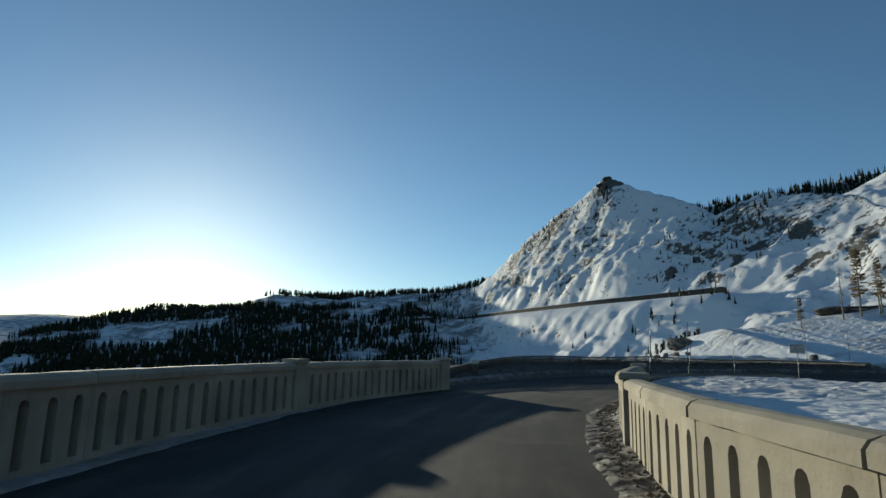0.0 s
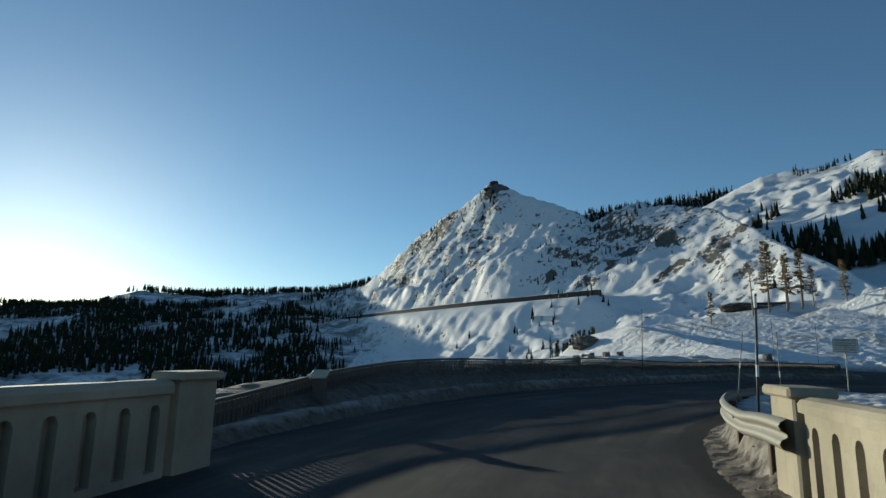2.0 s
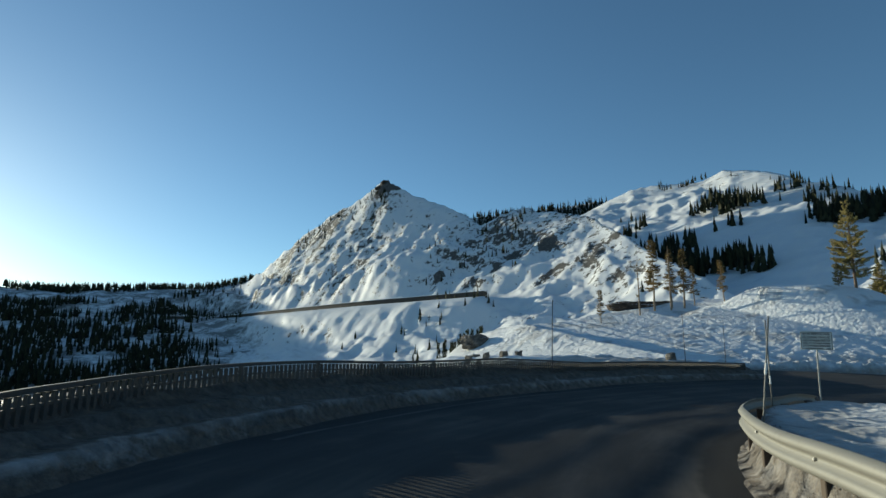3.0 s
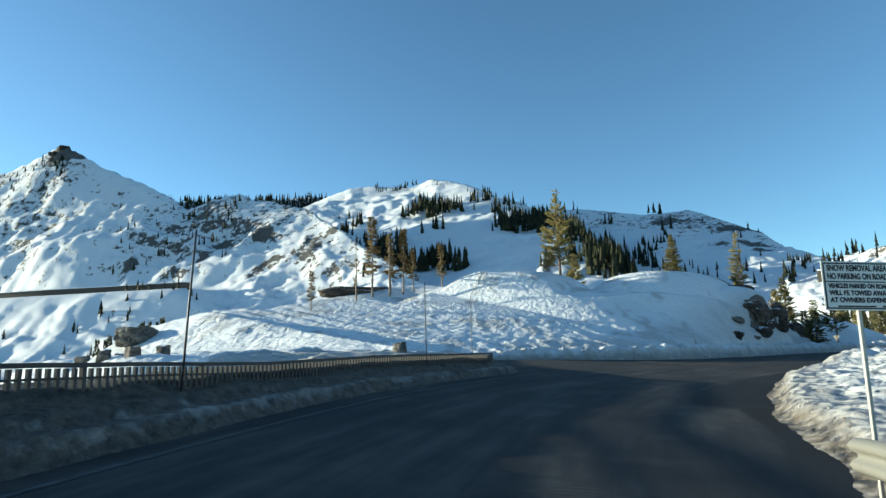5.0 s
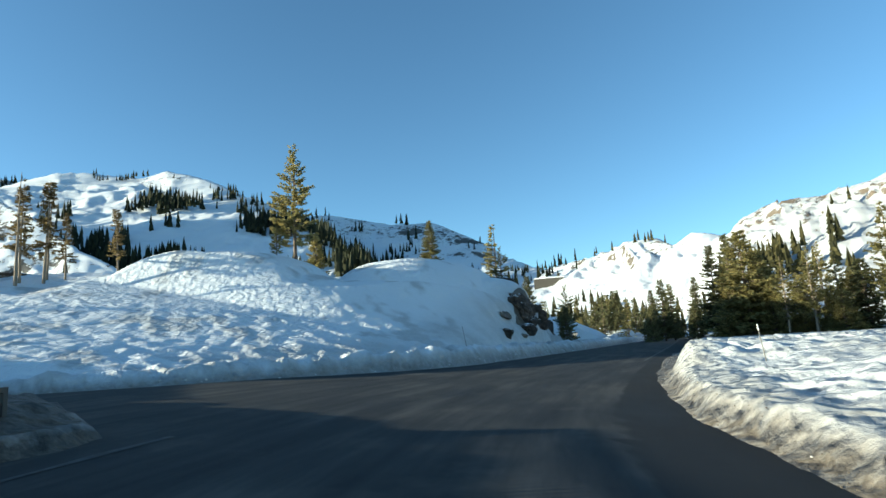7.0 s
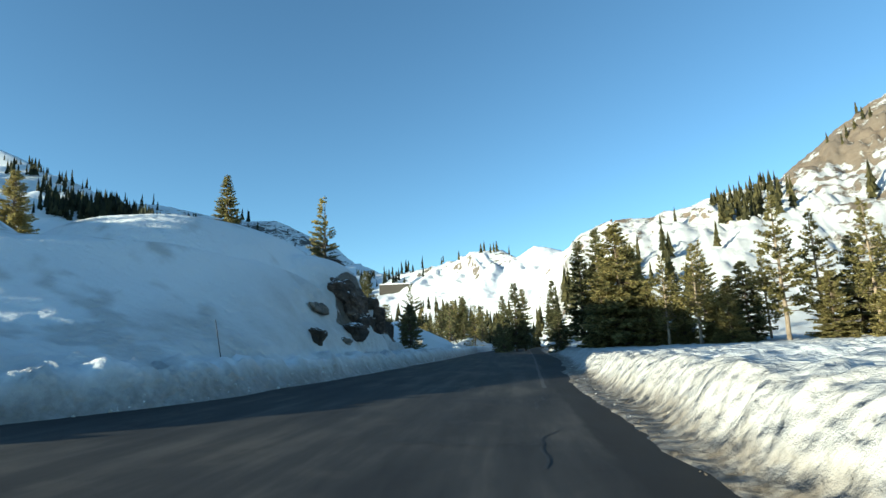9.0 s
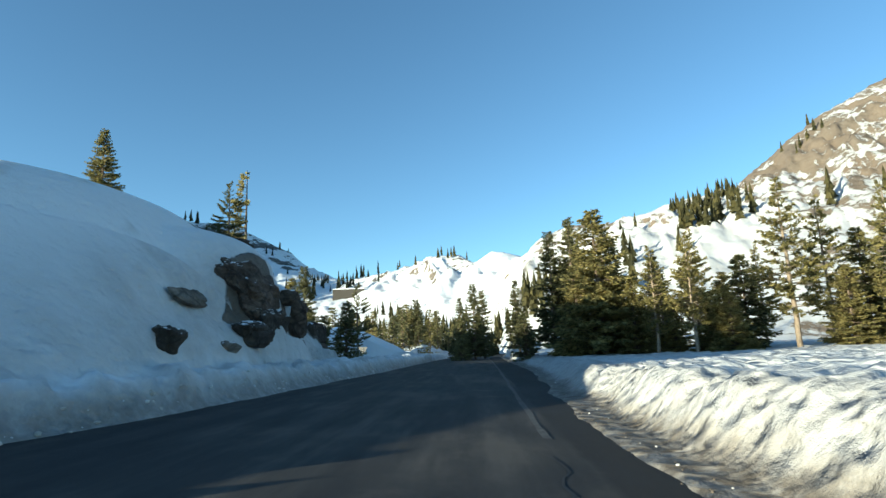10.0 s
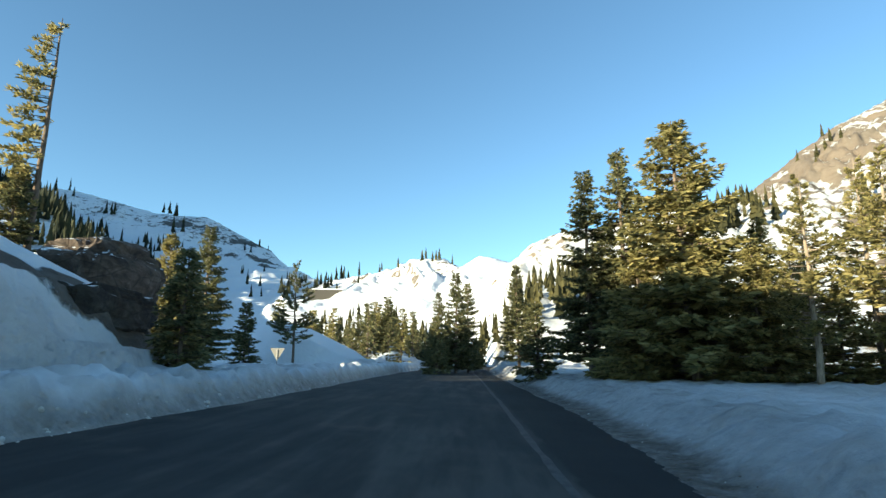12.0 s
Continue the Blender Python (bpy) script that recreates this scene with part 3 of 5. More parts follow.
RAIL = [(-30, 1230), (19, 1108), (112, 850), (178, 676), (220, 585), (253, 510)]


def bench(x, y, z, rock):
    best = np.full(np.shape(x), 1e9)
    for (ax, ay), (bx, by) in zip(RAIL, RAIL[1:]):
        ux, uy = bx - ax, by - ay
        t = np.clip(((x - ax) * ux + (y - ay) * uy) / (ux * ux + uy * uy), 0, 1)
        best = np.minimum(best, np.hypot(x - ax - t * ux, y - ay - t * uy))
    w = 1 - sstep(best, 9, 60)
    return z + (RAIL_Z - z) * w, rock * (1 - w)


def far_land(x, y):
    dx, dy = x - HUB[0], y - HUB[1]
    r = np.hypot(dx, dy)
    az = np.degrees(np.arctan2(-dx, dy))
    z = -35.0 - 30 * sstep(r, 250, 900) + 0 * r
    rock, brush, warm = np.zeros_like(r), np.zeros_like(r), np.zeros_like(r)
    for n, (crest, foot, zf, curve, amp, rk, br, rib, wm) in enumerate(MOUNTAINS):
        P = np.array(crest, float)
        pa = np.degrees(np.arctan2(-(P[:, 0] - HUB[0]), P[:, 1] - HUB[1]))
        pr = np.hypot(P[:, 0] - HUB[0], P[:, 1] - HUB[1])
        o = np.argsort(pa)
        pa, pr, pz = pa[o], pr[o], P[o, 2]
        zr, rr = np.interp(az, pa, pz), np.interp(az, pa, pr)
        zs = sum(np.interp(az + q, pa, pz) for q in (-7, -5, -3, -1, 1, 3, 5, 7)) / 8
        rs = sum(np.interp(az + q, pa, pr) for q in (-7, -5, -3, -1, 1, 3, 5, 7)) / 8
        near_top = sstep(r / rr, 0.86, 1.0)
        zr, rr = zs + (zr - zs) * near_top, rs + (rr - rs) * near_top
        over = np.maximum(pa[0] - az, az - pa[-1])
        out = np.clip(over, 0, None)
        u = np.clip((r / rr - foot) / (1 - foot), 0, None)
        h = zf + (zr - zf) * np.minimum(u, 1) ** curve
        h = h - np.clip(r - rr, 0, None) * 0.45 - out * rr * 0.012 - np.clip(foot * rr - r, 0, None) * 0.3
        wave = 0.16 * rr.mean()
        keep = np.minimum(u, 1) * (1 - 0.75 * sstep(u, 0.80, 1.0)) * (u <= 1) + 0.25 * (u > 1)
        rough = fbm(x, y, wave, 6, 0.52, n, False) + 0.8 * fbm(x, y, wave * 0.40, 6, 0.58, n + 2, True)
        h = h + amp * rr * rough * sstep(u, 0.02, 0.25) * np.maximum(keep, 0.18)
        arc = np.radians(az) * rr
        ribs = fbm(arc - 0.45 * r, 0.32 * r, 0.070 * pr.mean(), 5, 0.62, n + 1, True)
        h = h + rib * rr * ribs * sstep(u, 0.03, 0.3) * np.maximum(keep, 0.12)
        up = h > z
        z = np.where(up, h, z)
        rock = np.where(up, rk + 0.16 * sstep(u, 0.5, 0.95) + (0.26 * sstep(-az, 117, 129) if n == 5 else 0.07 * sstep(-az, 19, 25) if n == 0 else 0.0), rock)
        brush = np.where(up, br, brush)
        warm = np.where(up, wm, warm)
    # the level bench that carries the railway
    z, rock = bench(x, y, z, rock)
    return z, rock, brush, warm


def land(x, y):
    zn, dirt_shade, hills = near_land(x, y)
    zf, rock, brush, warm = far_land(x, y)
    near = zn > zf
    return np.where(near, zn, zf), dirt_shade, np.where(near, 0.0, rock), np.where(near, 0.0, brush), near, warm


def height(x, y):
    return float(land(np.array([float(x)]), np.array([float(y)]))[0][0])


def bare_rock(x, y):
    """Where rock shows through the snow of the cut and along the crest of the hill: patches (x, y, half length, half width, turn)."""
    out = np.zeros_like(x)
    wx, wy = x + 0.3 * fbm(x, y, 1.6, 4, 0.6, 1), y + 0.10 * fbm(x, y, 0.9, 4, 0.6, 3)
    for cx, cy, rx, ry, turn in BARE:
        ca, sa = math.cos(radians(turn)), math.sin(radians(turn))
        u, v = (wx - cx) * ca + (wy - cy) * sa, -(wx - cx) * sa + (wy - cy) * ca
        out = np.maximum(out, 1.0 - 0.5 * ((u / rx) ** 2 + (v / ry) ** 2))
    return np.clip(out, 0, 1)


BARE = [(74.6, 39.4, 2.2, 0.45, -10), (72.2, 39.3, 1.2, 0.3, -8), (78.7, 38.2, 0.4, 0.7, 0), (76.8, 41.0, 1.6, 0.5, -30),
        (77.4, 43.0, 2.6, 0.45, -35), (80.2, 43.6, 3.4, 0.5, -38), (83.4, 40.5, 2.4, 0.7, -40), (87.8, 38.1, 2.9, 0.7, -14)]


# dark crags on the mountain faces: x, y, reach
CRAGS = [(278, 945, 16), (346, 458, 24), (372, 455, 13), (354, 544, 15), (321, 484, 14), (305, 487, 16), (304, 568, 14), (330, 586, 12), (259, 634, 9), (362, 474, 15), (783, 249, 30), (740, 157, 30), (640, 161, 13), (634, 129, 17), (599, 118, 12)]


def finish_sheet(me, X, Y, Z, dirt_shade, rock, brush, near, warm):
    gx = np.gradient(Z, axis=0)
    lx = np.hypot(np.gradient(X, axis=0), np.gradient(Y, axis=0))
    gy = np.gradient(Z, axis=1)
    ly = np.hypot(np.gradient(X, axis=1), np.gradient(Y, axis=1))
    slope = np.hypot(gx / np.maximum(lx, 1e-3), gy / np.maximum(ly, 1e-3))
    crag = np.hypot((X - 290) / 26, (Y - 930) / 60)
    rock = rock + 0.75 * (1 - sstep(crag, 0.3, 1.0)) * (Z > 284)
    ragged = 0.55 * fbm(X, Y, 14, 4, 0.6, 4)
    for cx, cy, r in CRAGS:
        rock = rock + 0.34 * (1 - sstep(np.hypot(X - cx, Y - cy) / r + ragged, 0.35, 1.0))
    rk = rock + 0.24 * sstep(slope, 0.85, 1.7) + 0.26 * fbm(X, Y, 90, 5, 0.6, 2) * (rock > 0)
    paint(me, "rock", np.where(near, bare_rock(X, Y), rk))
    paint(me, "warm", np.where(near, 0.35, warm))
    inner = along_road(X, Y)[1] < 0
    paint(me, "cups", np.where(near, np.where(inner, 1.0 - 0.6 * sstep(X, 62, 72), 0.42), 0.3))
    paint(me, "dirt_shade", dirt_shade)
    paint(me, "brush", brush)


X0, X1, Y0, Y1 = -10.0, 134.0, -14.0, 78.0
gx, gy = np.arange(X0, X1, 0.19), np.arange(Y0, Y1, 0.19)
GX, GY = np.meshgrid(gx, gy, indexing="ij")
GZ, gd, gr, gb, gn, gw = land(GX, GY)
near_me = grid_mesh("ground", GX, GY, GZ, M_GROUND)
finish_sheet(near_me, GX, GY, GZ, gd, gr, gb, gn, gw)
ground_near = tagged(new("ground", near_me), "ploughed and drifted snow beside the mountain road", "ground", kind="structure")

fine_az = np.arange(-152.0, 46.0, 0.24)
rest_az = np.arange(48.0, 207.0, 3.0)
AZ = np.radians(np.r_[fine_az, rest_az])
RR = np.r_[np.geomspace(30, 200, 85), np.geomspace(202, 1150, 250), np.geomspace(1165, 4600, 45)]
A2, R2 = np.meshgrid(AZ, RR, indexing="ij")
FX, FY = HUB[0] - np.sin(A2) * R2, HUB[1] + np.cos(A2) * R2
FZ, fd, fr, fb, fn, fw = land(FX, FY)
inside = np.minimum(np.minimum(FX - X0, X1 - FX), np.minimum(FY - Y0, Y1 - FY))
FZ2 = FZ - 3.0 * sstep(inside, 1.0, 6.0)
far_me = grid_mesh("ground", FX, FY, FZ2, M_GROUND, wrap=True)
finish_sheet(far_me, FX, FY, FZ, fd, fr, fb, fn, fw)
ground_far = tagged(new("ground", far_me), "snow-covered mountainsides with bare granite and dark woods", "mountain", kind="structure")

# ------------------------------------------------------------------ the road
def build_road():
    cols = 34
    rows = len(RLINE)
    lo = RLINE[:, 2] - 0.9
    hi = RLINE[:, 3] + 0.9
    t = np.linspace(0, 1, cols)
    off = lo[:, None] + (hi - lo)[:, None] * t[None, :]
    nx, ny = -RDIR[:, 1], RDIR[:, 0]
    X = RLINE[:, 0][:, None] + nx[:, None] * off
    Y = RLINE[:, 1][:, None] + ny[:, None] * off
    bi = np.repeat(np.arange(rows)[:, None], cols, 1).astype(float)
    Z = road_z(bi, off) + 0.012 * fbm(X, Y, 3.0, 3, 0.5, 1)
    me = grid_mesh("road", X, Y, Z, M_ASPHALT)
    uv = me.uv_layers.new(name="UVMap")
    vi = np.zeros(len(me.loops), dtype=np.int32)
    me.loops.foreach_get("vertex_index", vi)
    flat = np.stack([bi.ravel() * 0.06, off.ravel() * 0.55], 1)
    uv.data.foreach_set("uv", flat[vi].astype(np.float32).ravel())
    paint(me, "strip", np.clip(0.5 + (-1.42 - off) * 1.6, 0, 1) * sstep(X, 24, 30) + sstep(X, 3, 8) * (1 - sstep(X, 24, 30)) * np.clip(0.5 + (RLINE[:, 2][:, None] + 0.5 - off) * 1.6, 0, 1))
    return tagged(new("road", me), "worn dark grey asphalt mountain road, cracked and dusty", "road", kind="structure")


road = build_road()


def ribbon(name, i0, i1, o0, o1, w, mat, label, lift=0.008, wob=0.0):
    """A painted or tarred line along the road, from row i0 to i1."""
    k = np.linspace(i0, i1, int((i1 - i0) * 3) + 2)
    c = [np.interp(k, np.arange(len(RLINE)), RLINE[:, q]) for q in (0, 1)]
    d = [np.interp(k, np.arange(len(RLINE)), RDIR[:, q]) for q in (0, 1)]
    o = np.linspace(o0, o1, len(k)) + wob * fbm(k * 1.0, k * 0.3, 2.5, 4, 0.6, 2)
    ww = w * (1 + 0.5 * fbm(k, k * 0.7, 1.1, 3, 0.6, 3))
    X = np.stack([c[0] - d[1] * (o - ww / 2), c[0] - d[1] * (o + ww / 2)], 1)
    Y = np.stack([c[1] + d[0] * (o - ww / 2), c[1] + d[0] * (o + ww / 2)], 1)
    bi, off = along_road(X, Y)
    Z = road_z(bi, off) + 0.012 * fbm(X, Y, 3.0, 3, 0.5, 1) + lift
    ob = part_of(name, grid_mesh(name, X, Y, Z, mat), road, label)
    return ob


def row_near(x, y):
    return float(along_road(np.array([x]), np.array([y]))[0][0])


def line_material():
    k = Nodes("faded_white_line")
    p = k.coord("World")
    w = k.ramp(k.noise(p, 5, 6, 0.7), (0.38, 0.0), (0.62, 1.0))
    return k.done(k.mix(w, (0.038, 0.037, 0.036), (0.085, 0.081, 0.077)), 0.8)


M_LINE = line_material()
M_TAR = plain_material("crack", (0.012, 0.012, 0.012), 0.7)
ribbon("edge_line", row_near(59, 32.4), row_near(150, 15), -1.15, -1.5, 0.13, M_LINE, "faded white edge line", 0.008, 0.05)
ribbon("edge_line", row_near(8, 26), row_near(33, 35.5), 4.5, 5.2, 0.12, M_LINE, "faded white edge line", 0.008, 0.05)
ribbon("crack", row_near(53.2, 33), row_near(57.5, 32.6), -0.75, -0.95, 0.035, M_TAR, "dark crack in the asphalt", 0.006, 0.5)
ribbon("crack", row_near(47.6, 34), row_near(50.4, 33.6), -0.6, -0.9, 0.035, M_TAR, "dark crack in the asphalt", 0.006, 0.5)


def cross_crack(x, y, a0, a1):
    bm = bmesh.new()
    n = 16
    last = None
    r = row_near(x, y)
    cx, cy = road_at(r, 0), road_at(r, 1)
    i = int(r)
    dx, dy = RDIR[i]
    for k in range(n + 1):
        o = a0 + (a1 - a0) * k / n
        s = 0.16 * math.sin(k * 1.7) + 0.1 * math.sin(k * 0.6)
        px, py = cx - dy * o + dx * s, cy + dx * o + dy * s
        b, f = along_road(np.array([px]), np.array([py]))
        z = float(road_z(b, f)[0]) + 0.02
        v = (bm.verts.new((px - dx * 0.016, py - dy * 0.016, z)), bm.verts.new((px + dx * 0.016, py + dy * 0.016, z)))
        if last:
            bm.faces.new((last[0], last[1], v[1], v[0]))
        last = v
    part("crack", bm, M_TAR, road, "dark crack in the asphalt")


cross_crack(55.1, 32.6, -0.9, 0.6)
cross_crack(49.0, 33.8, -0.8, 1.6)


# ------------------------------------------------------------------ bridge parapets
def panel_mesh(length, slots, h=0.90, thick=0.22, zb=0.07, zt=0.71, sw=0.15):
    """A concrete panel pierced by arched slots; u along x, from 0."""
    gap = length / slots
    marks = []
    for k in range(slots):
        c = (k + 0.5) * gap
        marks.append((c - sw / 2, c + sw / 2))
    V, F = [], []

    def quad(a, b, c, d):
        n = len(V)
        V.extend((a, b, c, d))
        F.append((n, n + 1, n + 2, n + 3))

    def strip(u0, u1, z00, z01, z10, z11):
        """From u0 to u1: between heights z00-z10 at u0 and z01-z11 at u1, both faces."""
        y0, y1 = -thick / 2, thick / 2
        quad((u0, y0, z00), (u1, y0, z01), (u1, y0, z11), (u0, y0, z10))
        quad((u1, y1, z01), (u0, y1, z00), (u0, y1, z10), (u1, y1, z11))

    def lid(u0, u1, z0, z1, flip):
        a, b, c, d = (u0, -thick / 2, z0), (u1, -thick / 2, z1), (u1, thick / 2, z1), (u0, thick / 2, z0)
        quad(*((d, c, b, a) if flip else (a, b, c, d)))

    def side(u, z0, z1, flip):
        a, b, c, d = (u, -thick / 2, z0), (u, thick / 2, z0), (u, thick / 2, z1), (u, -thick / 2, z1)
        quad(*((d, c, b, a) if flip else (a, b, c, d)))

    prev = 0.0
    for u0, u1 in marks:
        strip(prev, u0, -0.1, -0.1, h, h)
        strip(u0, u1, -0.1, -0.1, zb, zb)
        lid(u0, u1, zb, zb, False)
        n = 6
        r = sw / 2
        for k in range(n):
            ua, ub = u0 + (u1 - u0) * k / n, u0 + (u1 - u0) * (k + 1) / n
            za = zt + math.sqrt(max(r * r - (ua - u0 - r) ** 2, 0))
            zc = zt + math.sqrt(max(r * r - (ub - u0 - r) ** 2, 0))
            strip(ua, ub, za, zc, h, h)
            lid(ua, ub, za, zc, True)
        side(u0, zb, zt, True)
        side(u1, zb, zt, False)
        prev = u1
    strip(prev, length, -0.1, -0.1, h, h)
    side(0, -0.1, h, False)
    side(length, -0.1, h, True)
    lid(0, length, h, h, False)
    lid(0, length, -0.1, -0.1, True)
    me = mesh_of("panel", V, F, [M_CONCRETE])
    bm = bmesh.new()
    bm.from_mesh(me)
    bmesh.ops.remove_doubles(bm, verts=bm.verts, dist=0.0005)
    bmesh.ops.recalc_face_normals(bm, faces=bm.faces)
    bm.to_mesh(me)
    bm.free()
    return me


def coping_mesh(length, w=0.34, h=0.15):
    """A weathered coping with rounded shoulders, u along x."""
    prof = [(-w / 2, 0.0), (-w / 2, h * 0.55), (-w / 2 + 0.035, h * 0.85), (-w / 2 + 0.10, h), (w / 2 - 0.10, h), (w / 2 - 0.035, h * 0.85), (w / 2, h * 0.55), (w / 2, 0.0)]
    n = 6
    V, F = [], []
    rng = random.Random(int(length * 1000))
    for i in range(n + 1):
        u = 0.006 + (length - 0.012) * i / n
        for y, z in prof:
            V.append((u, y + rng.uniform(-0.004, 0.004), z + rng.uniform(-0.004, 0.004)))
    m = len(prof)
    for i in range(n):
        for k in range(m):
            a, b = i * m + k, i * m + (k + 1) % m
            F.append((a, b, b + m, a + m))
    F.append(tuple(range(m)))
    F.append(tuple(n * m + k for k in range(m - 1, -1, -1)))
    return mesh_of("coping", V, F, [M_CONCRETE], smooth=False)


def pilaster_mesh():
    bm = bmesh.new()
    box(bm, 0, 0, 0.44, 0.42, 0.34, 1.08, bevel=0.02)
    box(bm, 0, 0, 1.02, 0.50, 0.46, 0.11, bevel=0.025)
    me = bpy.data.meshes.new("pilaster")
    bm.to_mesh(me)
    bm.free()
    me.materials.append(M_CONCRETE)
    return me


PANEL = panel_mesh(2.03, 5)
COPING = coping_mesh(2.05)
PILASTER = pilaster_mesh()


# slab added behind the left parapet's slots to keep sun glow out
def light_stop_mesh():
    bm = bmesh.new()
    box(bm, 1.015, 0.05, 0.43, 2.02, 0.08, 0.90)
    me = bpy.data.meshes.new("panel_back")
    bm.to_mesh(me)
    bm.free()
    me.materials.append(M_CONCRETE)
    return me


SLOT_LIGHT_STOP = light_stop_mesh()


def parapet(line, label, every, phase, ends, blind=False):
    base = thing("parapet", label, "parapet", (0, 0, 0), 0, "bridge parapets")
    pts, dirs = spline(line, 2.05)
    for i in range(len(pts) - 1):
        p, q = pts[i], pts[i + 1]
        ang = math.atan2(q[1] - p[1], q[0] - p[0])
        ln = math.hypot(q[1] - p[1], q[0] - p[0])
        for nm, me, dz, k in (("panel", PANEL, 0.0, 2.03), ("coping", COPING, 0.902, 2.05), ("panel_back", SLOT_LIGHT_STOP, 0.0, 2.03))[:3 if blind else 2]:
            o = part_of(nm, me, base)
            o.location = (p[0], p[1], dz)
            o.rotation_euler = (0, 0, ang)
            o.scale = (ln / k * 0.994, 1, 1)
        if (i - phase) % every == 0 and i > 0:
            o = part_of("pilaster", PILASTER, base)
            o.location = (p[0], p[1], 0.06)
            o.rotation_euler = (0, 0, ang)
    for p, d in [(pts[-1], dirs[-1])][:ends]:
        o = part_of("end_post", PILASTER, base, "square concrete end post with a flat cap")
        o.location = (p[0] + d[0] * 0.4, p[1] + d[1] * 0.4, 0.06)
        o.rotation_euler = (0, 0, math.atan2(d[1], d[0]))
        o.scale = (1.55, 1.0, 1.0)
    return base


parapet([(2.15, -34), (2.15, -12), (2.15, 0), (2.18, 4.4), (2.4, 6.2), (2.86, 8.5), (3.26, 10.25), (3.96, 12.55), (4.84, 14.95), (5.58, 16.85), (6.28, 18.45)],
        "weathered concrete bridge parapet with arched slots, sunlit", 5, 1, 1)
parapet([(-4.75, -34), (-4.75, -12), (-4.75, 0), (-4.45, 7), (-3.7, 12), (-2.3, 16.6), (-0.2, 20.8)],
        "weathered concrete bridge parapet, arched slots closed by an added backing, in shade", 5, 3, 1, True)


# ------------------------------------------------------------------ guardrail
def guardrail():
    line = [(6.1, 18.62), (7.3, 20.7), (8.2, 22.2), (9.9, 24.4), (11.3, 25.8), (12.7, 26.9), (14.4, 27.8), (15.7, 28.4), (17.0, 28.95), (18.2, 29.35)]
    base = thing("guardrail", "galvanised corrugated steel guardrail, bent and weathered, beside a snowbank", "guardrail")
    prof = [(0.0, 0.0), (-0.05, 0.03), (-0.075, 0.075), (-0.05, 0.115), (0.0, 0.145), (0.0, 0.175), (-0.05, 0.205), (-0.075, 0.25), (-0.05, 0.29), (0.0, 0.32)]
    pts, dirs = spline(line, 0.35)
    n, m = len(pts), len(prof)
    V, F = [], []
    for i in range(n):
        nx, ny = -dirs[i][1], dirs[i][0]
        bi, off = along_road(np.array([pts[i, 0]]), np.array([pts[i, 1]]))
        z0 = float(road_z(bi, off)[0]) + 0.40 + 0.10 * max(0.0, 1 - i / 7) + 0.015 * math.sin(i * 0.6) - 0.12 * max(0, (i - n + 8) / 8) ** 2
        for t in (0.0, 0.012):
            for o, z in prof:
                V.append((pts[i, 0] + nx * (-o + t), pts[i, 1] + ny * (-o + t), z0 + z))
    for i in range(n - 1):
        for s in (0, 1):
            for k in range(m - 1):
                a = i * 2 * m + s * m + k
                f = (a, a + 1, a + 2 * m + 1, a + 2 * m)
                F.append(f if s else f[::-1])
        for k, fl in ((0, 0), (m - 1, 1)):
            a = i * 2 * m + k
            f = (a, a + m, a + 3 * m, a + 2 * m)
            F.append(f if not fl else f[::-1])
    part_of("rail", mesh_of("rail", V, F, [M_RAIL], smooth=True), base)
    bm = bmesh.new()
    box(bm, 0, 0, 0.1, 0.12, 0.14, 1.15, bevel=0.008)
    pme = bpy.data.meshes.new("post")
    bm.to_mesh(pme)
    bm.free()
    pme.materials.append(M_TIMBER)
    bolt = bmesh.new()
    bmesh.ops.create_uvsphere(bolt, u_segments=8, v_segments=5, radius=0.022)
    bme = bpy.data.meshes.new("bolt")
    bolt.to_mesh(bme)
    bolt.free()
    bme.materials.append(M_POST)
    for i in range(3, n, 6):
        bi, off = along_road(np.array([pts[i, 0]]), np.array([pts[i, 1]]))
        z0 = float(road_z(bi, off)[0])
        nx, ny = -dirs[i][1], dirs[i][0]
        o = part_of("post", pme, base, "short timber post")
        o.location = (pts[i, 0] - nx * 0.09, pts[i, 1] - ny * 0.09, z0 - 0.12)
        o.rotation_euler = (0, 0, math.atan2(dirs[i][1], dirs[i][0]))
        b = part_of("bolt", bme, base)
        b.location = (pts[i, 0] + nx * 0.02, pts[i, 1] + ny * 0.02, z0 + 0.40 + 0.16)
    return base


guardrail()


